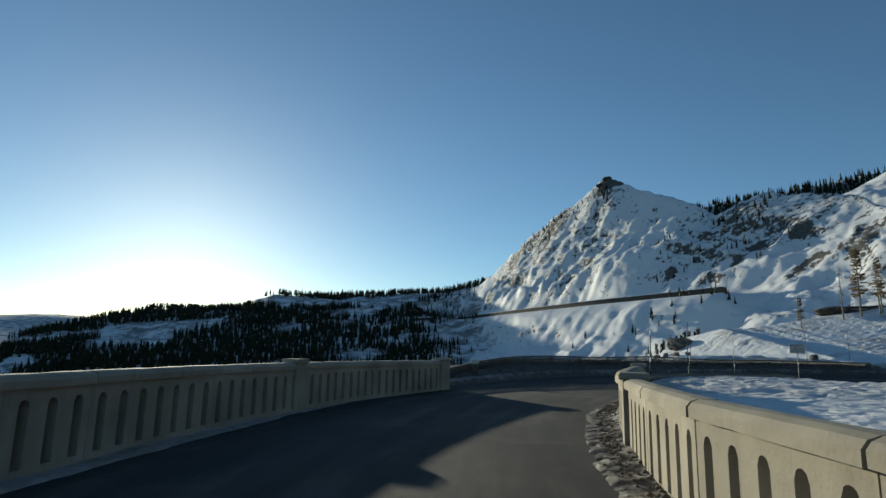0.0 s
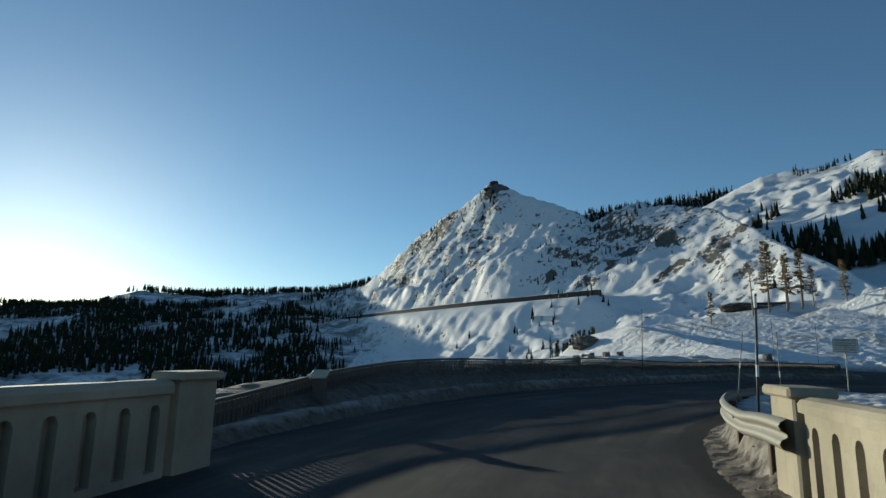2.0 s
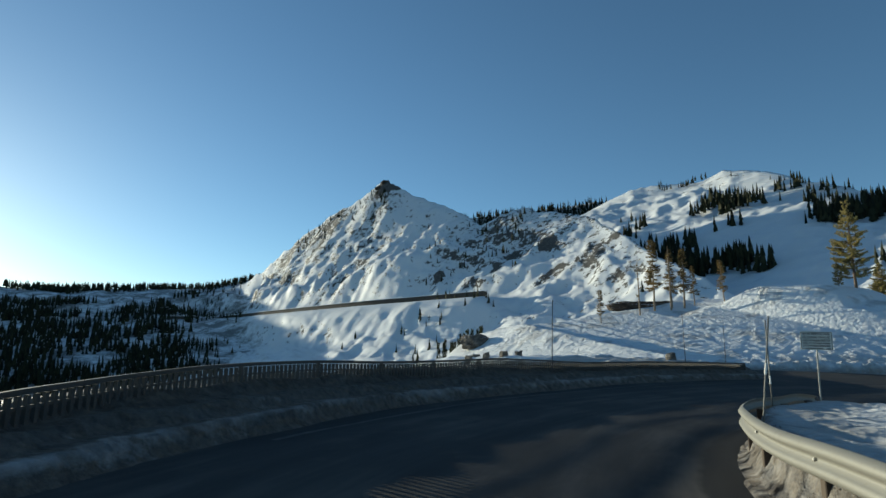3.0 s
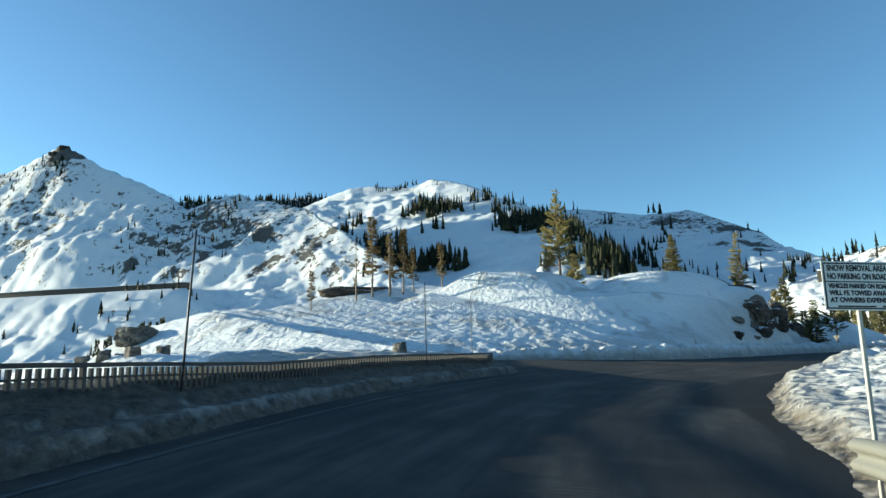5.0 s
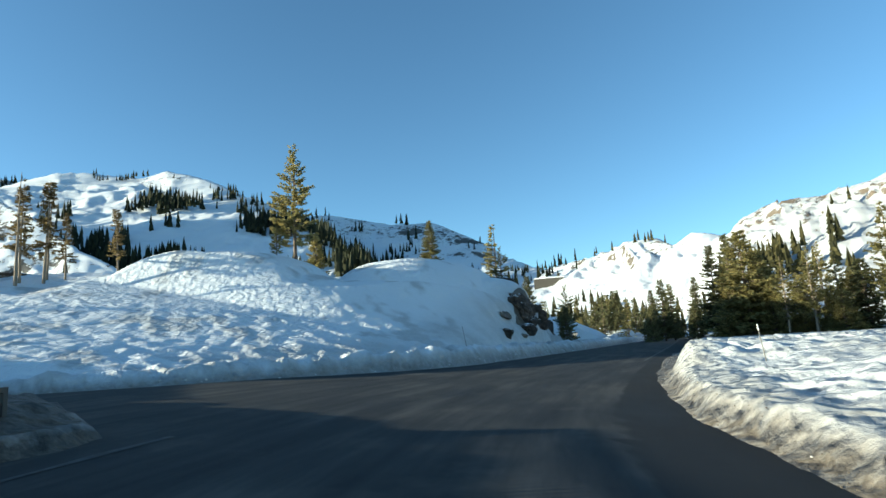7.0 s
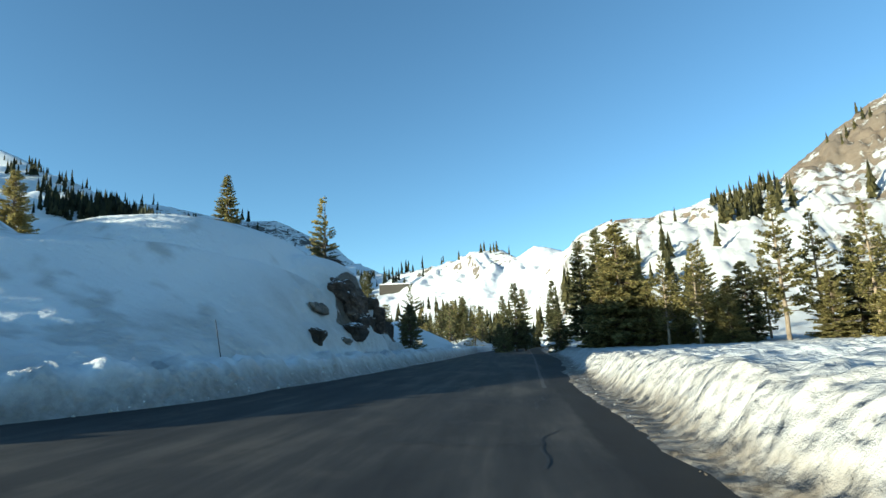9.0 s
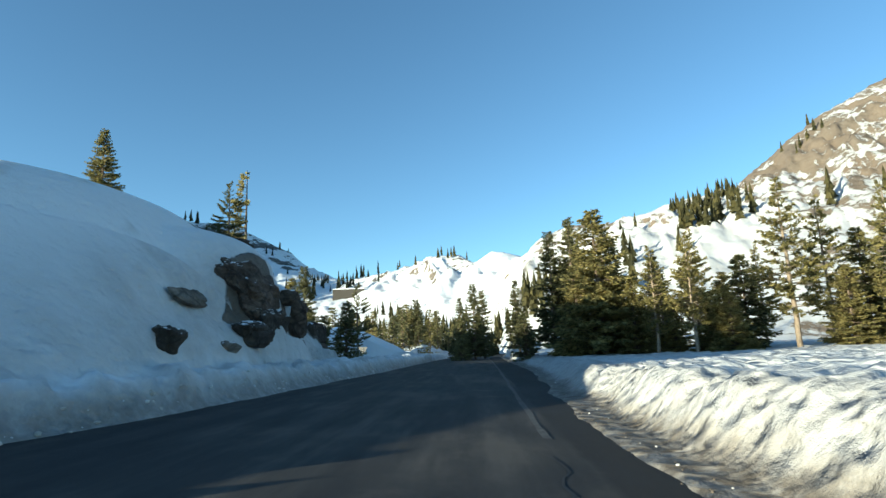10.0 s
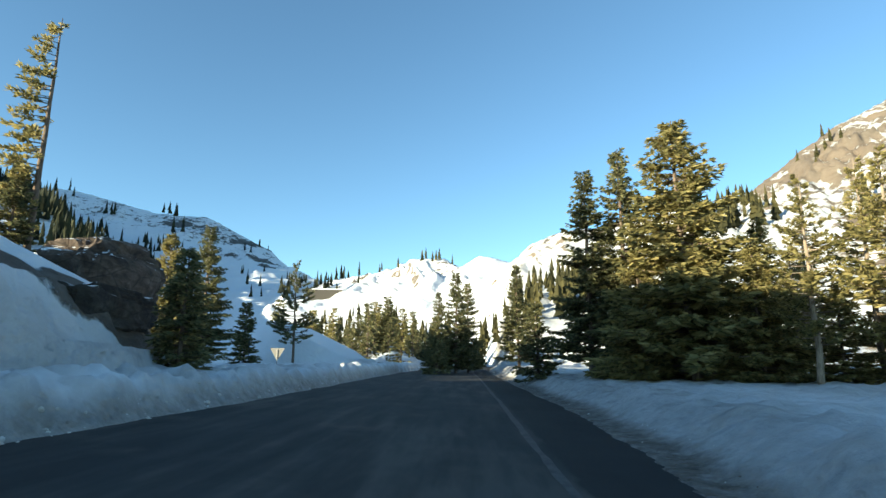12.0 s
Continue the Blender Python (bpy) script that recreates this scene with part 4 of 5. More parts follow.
# ------------------------------------------------------------------ picket fence on the outer edge of the bend
def fence():
    line = []
    for k in np.linspace(row_near(4.6, 21.2), row_near(32.0, 35.5), 12):
        i = int(k)
        o = np.interp(k, [row_near(4.6, 21.2), row_near(9, 26.8), row_near(32.0, 35.5)], [5.0, 6.6, 6.8])
        line.append((RLINE[i, 0] - RDIR[i][1] * o, RLINE[i, 1] + RDIR[i][0] * o))
    base = thing("fence", "low dark steel picket fence on a snowy verge", "fence")
    pts, dirs = spline(line, 0.14)
    zs = land(pts[:, 0], pts[:, 1])[0]
    zs = np.convolve(np.pad(zs, 20, mode="edge"), np.ones(41) / 41, mode="valid")
    H = 0.42

    def bar(cx, h, w, z0):
        bm = bmesh.new()
        box(bm, 0, 0, h / 2, w, w, h)
        me = bpy.data.meshes.new(cx)
        bm.to_mesh(me)
        bm.free()
        me.materials.append(M_FENCE)
        return me

    picket, post = bar("picket", H - 0.05, 0.055, 0), bar("post", H + 0.33, 0.07, 0)
    for i in range(0, len(pts)):
        big = i % 18 == 0 or i == len(pts) - 1
        o = part_of("post" if big else "picket", post if big else picket, base)
        o.location = (pts[i, 0], pts[i, 1], zs[i] - (0.3 if big else 0.0) - 0.08)
        o.rotation_euler = (0, 0, math.atan2(dirs[i][1], dirs[i][0]))
    for nm, dz, t in (("top_rail", H - 0.04, 0.07), ("mid_rail", 0.21, 0.035)):
        V, F = [], []
        for i in range(0, len(pts), 3):
            nx, ny = -dirs[i][1] * t / 2, dirs[i][0] * t / 2
            z = zs[i] + dz - 0.08
            V += [(pts[i, 0] - nx, pts[i, 1] - ny, z), (pts[i, 0] + nx, pts[i, 1] + ny, z),
                  (pts[i, 0] + nx, pts[i, 1] + ny, z + t), (pts[i, 0] - nx, pts[i, 1] - ny, z + t)]
        k = len(V) // 4
        for i in range(k - 1):
            for c in range(4):
                F.append((i * 4 + c, i * 4 + (c + 1) % 4, i * 4 + 4 + (c + 1) % 4, i * 4 + 4 + c))
        F += [(3, 2, 1, 0), tuple(k * 4 - 4 + c for c in range(4))]
        part_of(nm, mesh_of(nm, V, F, [M_FENCE]), base)
    return base


fence()


def info_panel(x, y, turn):
    base = thing("information_panel", "slanted information panel on a dark pedestal beside the fence", "sign", (x, y, height(x, y) - 0.34), turn)
    bm = bmesh.new()
    box(bm, 0, 0, 0.30, 0.27, 0.2, 0.95, bevel=0.02)
    part("pedestal", bm, M_FENCE, base)
    bm = bmesh.new()
    box(bm, 0, 0, 0, 0.37, 0.32, 0.04, Matrix.Translation((0, -0.02, 0.82)) @ Matrix.Rotation(radians(28), 4, "X"), 0.008)
    part("board", bm, plain_material("faded_board", (0.48, 0.44, 0.34), 0.6), base, "faded tan board")
    return base


info_panel(1.5, 26.4, radians(-15))


# ------------------------------------------------------------------ poles and signs
def snow_pole(x, y, h, r, lean, mat, label, bands):
    base = thing("snow_pole", label, "pole", (x, y, height(x, y) - 0.25), random.uniform(0, 6), "snow poles")
    base.rotation_euler = (radians(lean[0]), radians(lean[1]), 0)
    bm = bmesh.new()
    tube(bm, [(0, 0, 0), (0, 0, h * 0.5), (0.01, 0, h)], [r, r * 0.95, r * 0.8], 8)
    part("pole", bm, mat, base, smooth=True)
    for z in bands:
        bm = bmesh.new()
        tube(bm, [(0, 0, z), (0, 0, z + 0.16)], [r * 1.15, r * 1.15], 8)
        part("reflective_band", bm, M_WHITE, base, "white reflective band")
    return base


random.seed(4)
snow_pole(7.41, 20.58, 2.1, 0.019, (1.5, 2.0), M_POLE_DARK, "tall dark snow pole behind the guardrail, leaning slightly", (0.95, 1.9))
snow_pole(10.65, 25.1, 2.1, 0.013, (4.2, 5.6), M_POLE, "thin grey snow pole behind the guardrail", (1.3,))
snow_pole(13.91, 27.34, 1.9, 0.014, (0, 0), M_POLE, "tall grey snow pole in the snowbank", (0.66,))
snow_pole(16.65, 38.95, 3.2, 0.022, (0, 2), M_POLE_DARK, "thin dark snow pole beside the fence", ())
snow_pole(26.5, 41.6, 3.1, 0.018, (0, -1), M_POLE_DARK, "thin dark snow pole beside the fence", ())
snow_pole(30.0, 42.2, 2.9, 0.016, (0, 0), M_POLE_DARK, "thin dark snow pole beside the fence", ())
snow_pole(58.9, 41.3, 1.55, 0.016, (-9, 0), M_POLE_DARK, "short dark marker stake in the snowbank", ())
snow_pole(41.8, 30.0, 1.3, 0.014, (-6, -3), M_POLE, "short grey marker stake with a white head", (1.13,))
snow_pole(99.4, 36.1, 1.6, 0.018, (0, 0), M_POLE_DARK, "thin dark snow pole on the bank", ())


def text_mesh(body, size):
    cu = bpy.data.curves.new("lettering", "FONT")
    cu.body, cu.size, cu.align_x, cu.extrude, cu.offset = body, size, "CENTER", 0.001, 0.0022
    tmp = new("tmp", cu)
    dg = bpy.context.evaluated_depsgraph_get()
    me = bpy.data.meshes.new_from_object(tmp.evaluated_get(dg))
    bpy.data.objects.remove(tmp)
    me.materials.clear()
    me.materials.append(M_INK)
    return me


def notice_sign(x, y, top, turn, lean):
    z = height(x, y)
    base = thing("road_sign", "white snow removal notice with black letters on a steel post", "sign", (x, y, z), turn)
    base.rotation_euler = (0, radians(lean), turn)
    W, Hh = 0.70, 0.46
    zc = top - Hh / 2 - z
    bm = bmesh.new()
    box(bm, 0, 0.03, zc / 2 - 0.1, 0.036, 0.03, zc + 0.62, bevel=0.004)
    part("post", bm, M_POST, base)
    bm = bmesh.new()
    box(bm, 0, 0, zc, W, 0.006, Hh, bevel=0.002)
    plate = part("plate", bm, M_WHITE, base, "white sheet metal plate")
    bm = bmesh.new()
    for cx, cz, sx, sz in ((0, zc + Hh / 2 - 0.02, W - 0.03, 0.012), (0, zc - Hh / 2 + 0.02, W - 0.03, 0.012), (W / 2 - 0.02, zc, 0.012, Hh - 0.03),
                           (-W / 2 + 0.02, zc, 0.012, Hh - 0.03), (0, zc + 0.037, W - 0.06, 0.010)):
        box(bm, cx, -0.006, cz, sx, 0.004, sz)
    part("border", bm, M_INK, plate, "black border line")
    for body, size, dz in (("SNOW REMOVAL AREA", 0.064, 0.140), ("NO PARKING ON ROAD", 0.063, 0.062), ("VEHICLES PARKED ON ROAD", 0.048, -0.022),
                           ("WILL BE TOWED AWAY", 0.051, -0.088), ("AT OWNERS EXPENSE", 0.051, -0.154)):
        me = text_mesh(body, size)
        o = part_of("lettering", me, plate, "black capitals")
        wide = max(v.co.x for v in me.vertices) - min(v.co.x for v in me.vertices)
        o.scale = (min(1.15, 0.60 / wide), 1.22, 1)
        o.location = (0, -0.006, zc + dz)
        o.rotation_euler = (radians(90), 0, 0)
    bm = bmesh.new()
    box(bm, -0.04, -0.006, zc - 0.192, 0.37, 0.003, 0.014)
    box(bm, 0.26, -0.006, zc - 0.192, 0.09, 0.003, 0.014)
    part("small_print", bm, M_INK, plate, "line of small print")
    return base


notice_sign(18.07, 29.2, 2.13, radians(-47), 1.5)


def road_sign_back(x, y, turn):
    base = thing("road_sign", "small triangular road sign seen from behind, sunk in snow", "sign", (x, y, height(x, y)), turn)
    bm = bmesh.new()
    box(bm, 0, 0, 0.35, 0.05, 0.04, 1.3, bevel=0.004)
    part("post", bm, M_POST, base)
    bm = bmesh.new()
    vs = [bm.verts.new((sx, -0.03, sz)) for sx, sz in ((-0.45, 1.1), (0.45, 1.1), (0.06, 0.45), (-0.06, 0.45))]
    f = bm.faces.new(vs)
    r = bmesh.ops.extrude_face_region(bm, geom=[f])
    bmesh.ops.translate(bm, vec=(0, -0.006, 0), verts=[v for v in r["geom"] if isinstance(v, bmesh.types.BMVert)])
    bmesh.ops.recalc_face_normals(bm, faces=bm.faces)
    part("plate", bm, M_POLE, base, "dull grey back of the plate")
    return base


road_sign_back(104.5, 35.4, radians(80))


# ------------------------------------------------------------------ rocks
def rock_mesh(name, seed, sx, sy, sz, mat, rough=0.28, sub=3, blocky=0.5):
    rng = random.Random(seed)
    bm = bmesh.new()
    bmesh.ops.create_icosphere(bm, subdivisions=sub, radius=1.0)
    off = Vector((rng.uniform(0, 50), rng.uniform(0, 50), rng.uniform(0, 50)))
    for v in bm.verts:
        p = v.co.copy()
        q = Vector([math.copysign(abs(c) ** (1 - 0.55 * blocky), c) for c in p])
        n = noise.fractal(p * 1.3 + off, 0.9, 2.1, 5) * rough
        step = 0.10 * math.floor(3.0 * noise.noise(p * 1.1 + off) + 3)
        v.co = Vector((q.x * sx, q.y * sy, q.z * sz)) * (0.9 + n + 0.28 * step * rough)
    me = bpy.data.meshes.new(name)
    bm.to_mesh(me)
    bm.free()
    me.materials.append(mat)
    return me


def rock(name, label, x, y, z, sx, sy, sz, seed, mat, turn=0.0, tilt=0.0, sub=4, blocky=0.5, group=""):
    ob = new(name, rock_mesh(name, seed, sx, sy, sz, mat, 0.28, sub, blocky))
    ob.location = (x, y, z)
    ob.rotation_euler = (radians(tilt), 0, radians(turn))
    return tagged(ob, label, "rock", group)


def outcrop(label, x, y, up, sx, sy, sz, seed, mat, turn=0.0, tilt=0.0, sub=4, blocky=0.7):
    """A rock set into the slope at x, y; up: its centre over the snow."""
    return rock("rock", label, x, y, height(x, y) + up, sx, sy, sz, seed, mat, turn, tilt, sub, blocky, "outcrop")


# the granite outcrop in the cut beside the road
rock("rock", "large rounded granite boulder jutting from the snowy cut", 74.4, 39.7, 4.3, 2.1, 1.15, 1.5, 3, M_BROWN, -10, -28, 5, 0.4, "outcrop")
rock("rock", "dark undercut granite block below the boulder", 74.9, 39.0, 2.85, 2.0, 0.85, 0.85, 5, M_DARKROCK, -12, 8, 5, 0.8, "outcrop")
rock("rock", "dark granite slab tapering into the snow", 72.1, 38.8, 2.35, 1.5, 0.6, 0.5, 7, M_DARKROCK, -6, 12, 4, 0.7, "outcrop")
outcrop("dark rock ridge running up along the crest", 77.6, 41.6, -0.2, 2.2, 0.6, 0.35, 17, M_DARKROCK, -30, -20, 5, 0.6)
rock("rock", "narrow granite rib standing in the snow chute", 78.7, 37.9, 3.2, 0.26, 0.45, 1.0, 11, M_BROWN, -10, 0, 4, 0.6, "outcrop")
rock("rock", "granite block above the snow chute", 78.9, 38.5, 4.35, 0.55, 0.6, 0.4, 15, M_BROWN, -20, 0, 4, 0.7, "outcrop")
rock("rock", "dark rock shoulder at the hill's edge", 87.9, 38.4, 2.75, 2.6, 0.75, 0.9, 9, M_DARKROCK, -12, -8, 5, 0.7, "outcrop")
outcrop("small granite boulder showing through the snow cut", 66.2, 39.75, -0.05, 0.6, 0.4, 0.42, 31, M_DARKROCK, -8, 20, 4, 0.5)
outcrop("flat granite ledge showing through the snow cut", 69.0, 40.1, -0.06, 1.15, 0.4, 0.14, 33, M_GRANITE, -12, 52, 4, 0.3)
outcrop("low granite rib showing through the snow cut", 69.4, 38.9, -0.08, 0.5, 0.22, 0.25, 35, M_GRANITE, -20, 30, 4, 0.5)
outcrop("brown rock face standing out of the snowbank", 95.2, 41.4, 0.7, 3.2, 1.5, 1.8, 13, M_BROWN, -12, 0, 5, 0.8)
outcrop("dark granite slab above the snow behind bare pines", 55.0, 75.5, 0.0, 4.6, 1.5, 0.75, 19, M_BROWN, -25, 0, 5, 0.7)
outcrop("tan granite block at the end of the snow slope", 32.8, 78.8, 0.5, 1.8, 1.2, 0.9, 23, M_GRANITE, 20)
for i, (x, y, r, h) in enumerate([(282, 953, 8.5, 6.5), (272, 955, 8, 5), (293, 950, 9, 4.5)]):
    outcrop("dark crag on the mountain's summit", x, y, -2.5, r, r * 0.8, h, 25 + i, M_DARKROCK, 40 * i, 6, 4, 0.4)
# boulders beyond the fence
for i, (x, y, s) in enumerate([(29.8, 45.9, 0.3), (20.5, 54.7, 0.32), (19.8, 50.7, 0.28), (20.0, 48.9, 0.26), (21.0, 48.9, 0.24), (25.7, 64.1, 0.4)]):
    rock("boulder", "grey boulder with a snow cap beyond the fence", x, y, height(x, y) + 0.35 * s, s * 0.95, s * 0.8, s * 1.0, 20 + i, M_GRANITE, 30 * i, 0, 3, 0.8, "boulders")


# ------------------------------------------------------------------ trees
def conifer_meshes(seed, h, spread, first, dense, mat_leaf, mat_bark, kind="fir", thin=1.0, fine=1.0):
    """Trunk with limbs, and a crown of needle sprays, of one tree."""
    rng = random.Random(seed)
    bm = bmesh.new()
    n = 9
    bend = (rng.uniform(-0.02, 0.02) * h, rng.uniform(-0.02, 0.02) * h)
    pts, rad = [], []
    r0 = h * 0.0125 * thin + 0.03
    for i in range(n + 1):
        t = i / n
        pts.append((bend[0] * math.sin(t * 2.2) + rng.uniform(-1, 1) * 0.004 * h, bend[1] * math.sin(t * 1.7), -0.5 + (h + 0.5) * t))
        rad.append(r0 * (1 - t) ** 0.8 + 0.012)
    tube(bm, pts, rad, 7)

    def stem(z):
        t = np.clip((z + 0.5) / (h + 0.5), 0, 1) * n
        i = min(int(t), n - 1)
        return Vector(pts[i]).lerp(Vector(pts[i + 1]), t - i)

    V, F = [], []
    z = first * h
    while z < h * 0.985:
        t = (z - first * h) / (h * (1 - first))
        whorl = rng.randint(3, 5) if kind != "snag" else rng.randint(1, 3)
        for b in range(whorl):
            if rng.random() > dense:
                continue
            ang = rng.uniform(0, 2 * math.pi) if kind != "flag" else rng.gauss(2.0, 0.75)
            if kind == "fir":
                ln = spread * (1 - t) ** 0.8 * rng.uniform(0.5, 1.15) + 0.18
                rise = 0.30 - 0.36 * (1 - t)
            elif kind == "flag":
                ln = spread * (0.25 + 0.75 * math.sin(min(1.0, 0.12 + t * 0.95) * math.pi) ** 0.7) * rng.uniform(0.4, 1.1)
                rise = rng.uniform(-0.1, 0.12)
            elif kind == "pine":
                ln = spread * (0.35 + 0.9 * math.sin(min(1.0, 0.25 + t * 0.95) * math.pi) ** 0.8) * rng.uniform(0.45, 1.1) * (1.0 if t < 0.85 else 0.6)
                rise = 0.12 + 0.25 * t
            else:
                ln = spread * rng.uniform(0.3, 1.0) * (1 - 0.6 * t)
                rise = rng.uniform(-0.25, 0.2)
            zb = z + rng.uniform(-0.25, 0.25) * h * 0.04
            o = stem(zb)
            d = Vector((math.cos(ang), math.sin(ang), 0))
            tip = o + d * ln + Vector((0, 0, ln * rise))
            mid = o + d * ln * 0.55 + Vector((0, 0, ln * (rise * 0.4 - 0.05)))
            if ln > 0.5:
                br = 0.008 + 0.012 * ln
                tube(bm, [tuple(o), tuple(mid), tuple(tip)], [br * 1.4, br, 0.004], 3)
            if kind == "snag" and rng.random() < 0.72:
                continue
            steps = max(3, int(ln / 0.20 * min(1.0, fine * 1.3)))
            for s in range(steps):
                q = (s + 0.7) / steps
                if q < (0.22 if kind == "fir" else 0.4):
                    continue
                c = o.lerp(mid, q / 0.55) if q < 0.55 else mid.lerp(tip, (q - 0.55) / 0.45)
                size = (0.20 + 0.16 * ln * (1 - 0.6 * q)) * (1.0 if kind == "fir" else 0.95)
                for m in range(max(4, int((8 if kind == "fir" else 10) * fine))):
                    side = rng.choice((-1, 1))
                    a2 = ang + side * rng.uniform(0.3, 1.3)
                    dv = Vector((math.cos(a2), math.sin(a2), rng.uniform(-0.55, 0.25) if kind == "fir" else rng.uniform(-0.4, 0.9))).normalized()
                    up = Vector((rng.uniform(-1, 1), rng.uniform(-1, 1), rng.uniform(-0.4, 1)))
                    w = dv.cross(up).normalized() * size * rng.uniform(0.12, 0.22) / fine ** 0.5
                    L = size * rng.uniform(0.7, 1.35) / fine ** 0.35
                    k = len(V)
                    j = Vector((rng.uniform(-1, 1), rng.uniform(-1, 1), rng.uniform(-1, 1))) * 0.06
                    V += [c + j, c + j + dv * L * 0.5 + w, c + j + dv * L, c + j + dv * L * 0.5 - w]
                    F.append((k, k + 1, k + 2, k + 3))
        z += h * (0.019 if kind == "fir" else 0.032) * rng.uniform(0.7, 1.3) / max(0.55, fine)
    tm = bpy.data.meshes.new("trunk")
    bm.to_mesh(tm)
    bm.free()
    tm.materials.append(mat_bark)
    tm.polygons.foreach_set("use_smooth", [True] * len(tm.polygons))
    cm = mesh_of("crown", V, F, [mat_leaf])
    return tm, cm


def tree_kind(seed, h, spread, first, dense, leaf, bark, kind, label, thin=1.0, fine=1.0):
    tm, cm = conifer_meshes(seed, h, spread, first, dense, leaf, bark, kind, thin, fine)
    base = thing("conifer_tree" if kind != "snag" else "dead_tree", label, "tree", (0, 0, 0), 0, "conifers")
    part_of("trunk", tm, base)
    part_of("crown", cm, base)
    return base, h


PINE_A = tree_kind(1, 11.0, 1.7, 0.14, 0.95, M_PINE, M_BARK, "pine", "tall green pine with an open crown, rooted in snow", 1.0, 1.6)
FIR_A = tree_kind(2, 12.0, 2.7, 0.06, 1.0, M_PINE, M_BARK, "fir", "tall olive-green fir in low sun", 1.0, 1.6)
FIR_B = tree_kind(3, 11.0, 2.1, 0.12, 0.9, M_FIR, M_BARK, "fir", "tall dark green fir beside the road", 1.0, 1.6)
FIR_C = tree_kind(4, 6.0, 1.5, 0.04, 0.95, M_FIR, M_BARK, "fir", "small dark fir on the snow")
FIR_D = tree_kind(8, 10.0, 2.9, 0.05, 0.92, M_PINE, M_BARK, "fir", "broad olive-green fir with ragged branches", 1.0, 1.6)
SNAG_A = tree_kind(5, 8.5, 0.8, 0.25, 0.55, M_DRY, M_DEAD, "snag", "bare dying pine with sparse brown needles", 0.8)
SNAG_B = tree_kind(6, 8.0, 0.85, 0.3, 0.5, M_DRY, M_DEAD, "fir", "thin brown-needled pine with a bare trunk", 0.8)
PINE_B = tree_kind(7, 10.0, 1.35, 0.2, 0.42, M_PINE, M_BARK, "flag", "slender wind-swept pine with limbs on one side", 0.8, 1.8)
PINE_E = tree_kind(12, 11.0, 2.2, 0.22, 0.5, M_FIR, M_BARK, "pine", "dark open pine with clumped needles above the rock", 1.0, 1.8)
YOUNG_A = tree_kind(14, 7.0, 1.7, 0.04, 0.9, M_FIR, M_BARK, "fir", "young dark fir beyond the snow mound", 1.0, 0.4)
YOUNG_B = tree_kind(15, 7.0, 1.5, 0.06, 0.85, M_PINE, M_BARK, "fir", "young olive-green fir beyond the snow mound", 1.0, 0.4)
SMALL = tree_kind(16, 6.0, 1.4, 0.04, 0.9, M_WOODS, M_BARK, "fir", "small fir at the foot of the mountain", 1.0, 0.4)
PINE_D = tree_kind(9, 11.0, 1.45, 0.2, 0.85, M_PINE, M_DEAD, "pine", "tall olive-green pine with a pale straight trunk", 0.9, 1.5)


def plant(kind, x, y, top, turn=0.0, lean=(0, 0), sink=0.3, wide=1.0):
    """A tree at x, y whose tip is at height top."""
    src, h0 = kind
    g = height(x, y) - sink
    s = (top - g) / h0
    m = Matrix.Translation((x, y, g)) @ Euler((radians(lean[0]), radians(lean[1]), turn)).to_matrix().to_4x4() @ Matrix.Diagonal((s * wide, s * wide, s, 1))
    return copy_thing(src, m)


# on the hill beside the road
plant(PINE_A, 63.8, 55.1, 17.7, 1.0)
plant(PINE_A, 62.4, 55.9, 11.5, 2.0)
plant(SNAG_B, 60.3, 67.8, 13.2, 0.5, (0, -9))
plant(SNAG_A, 50.1, 70.7, 13.3, 1.5)
for i, (x, y, t) in enumerate([(52.4, 70.8, 15.6), (54.4, 70.2, 14.8), (55.2, 70.9, 14.2), (56.0, 69.8, 14.6), (56.9, 70.6, 13.8), (45.5, 72.0, 9.2), (57.6, 69.7, 12.6)]):
    plant((SNAG_B, SNAG_A, SNAG_B)[i % 3], x, y, t, i * 1.3)
plant(FIR_A, 82.1, 49.1, 14.8, 0.3)
plant(PINE_E, 79.3, 41.5, 10.7, 0.9, (0, 0), 0.3, 0.95)
plant(PINE_B, 94.0, 44.1, 16.2, 0.0)
plant(FIR_C, 88.0, 36.1, 4.9, 0.4, (0, 0), 0.2, 1.1)
plant(FIR_C, 93.5, 44.6, 9.2, 1.1)
plant(FIR_B, 95.4, 45.4, 8.6, 2.7)
plant(FIR_D, 72.0, 57.5, 12.2, 2.7)
plant(FIR_C, 76.0, 60.0, 10.8, 0.7)
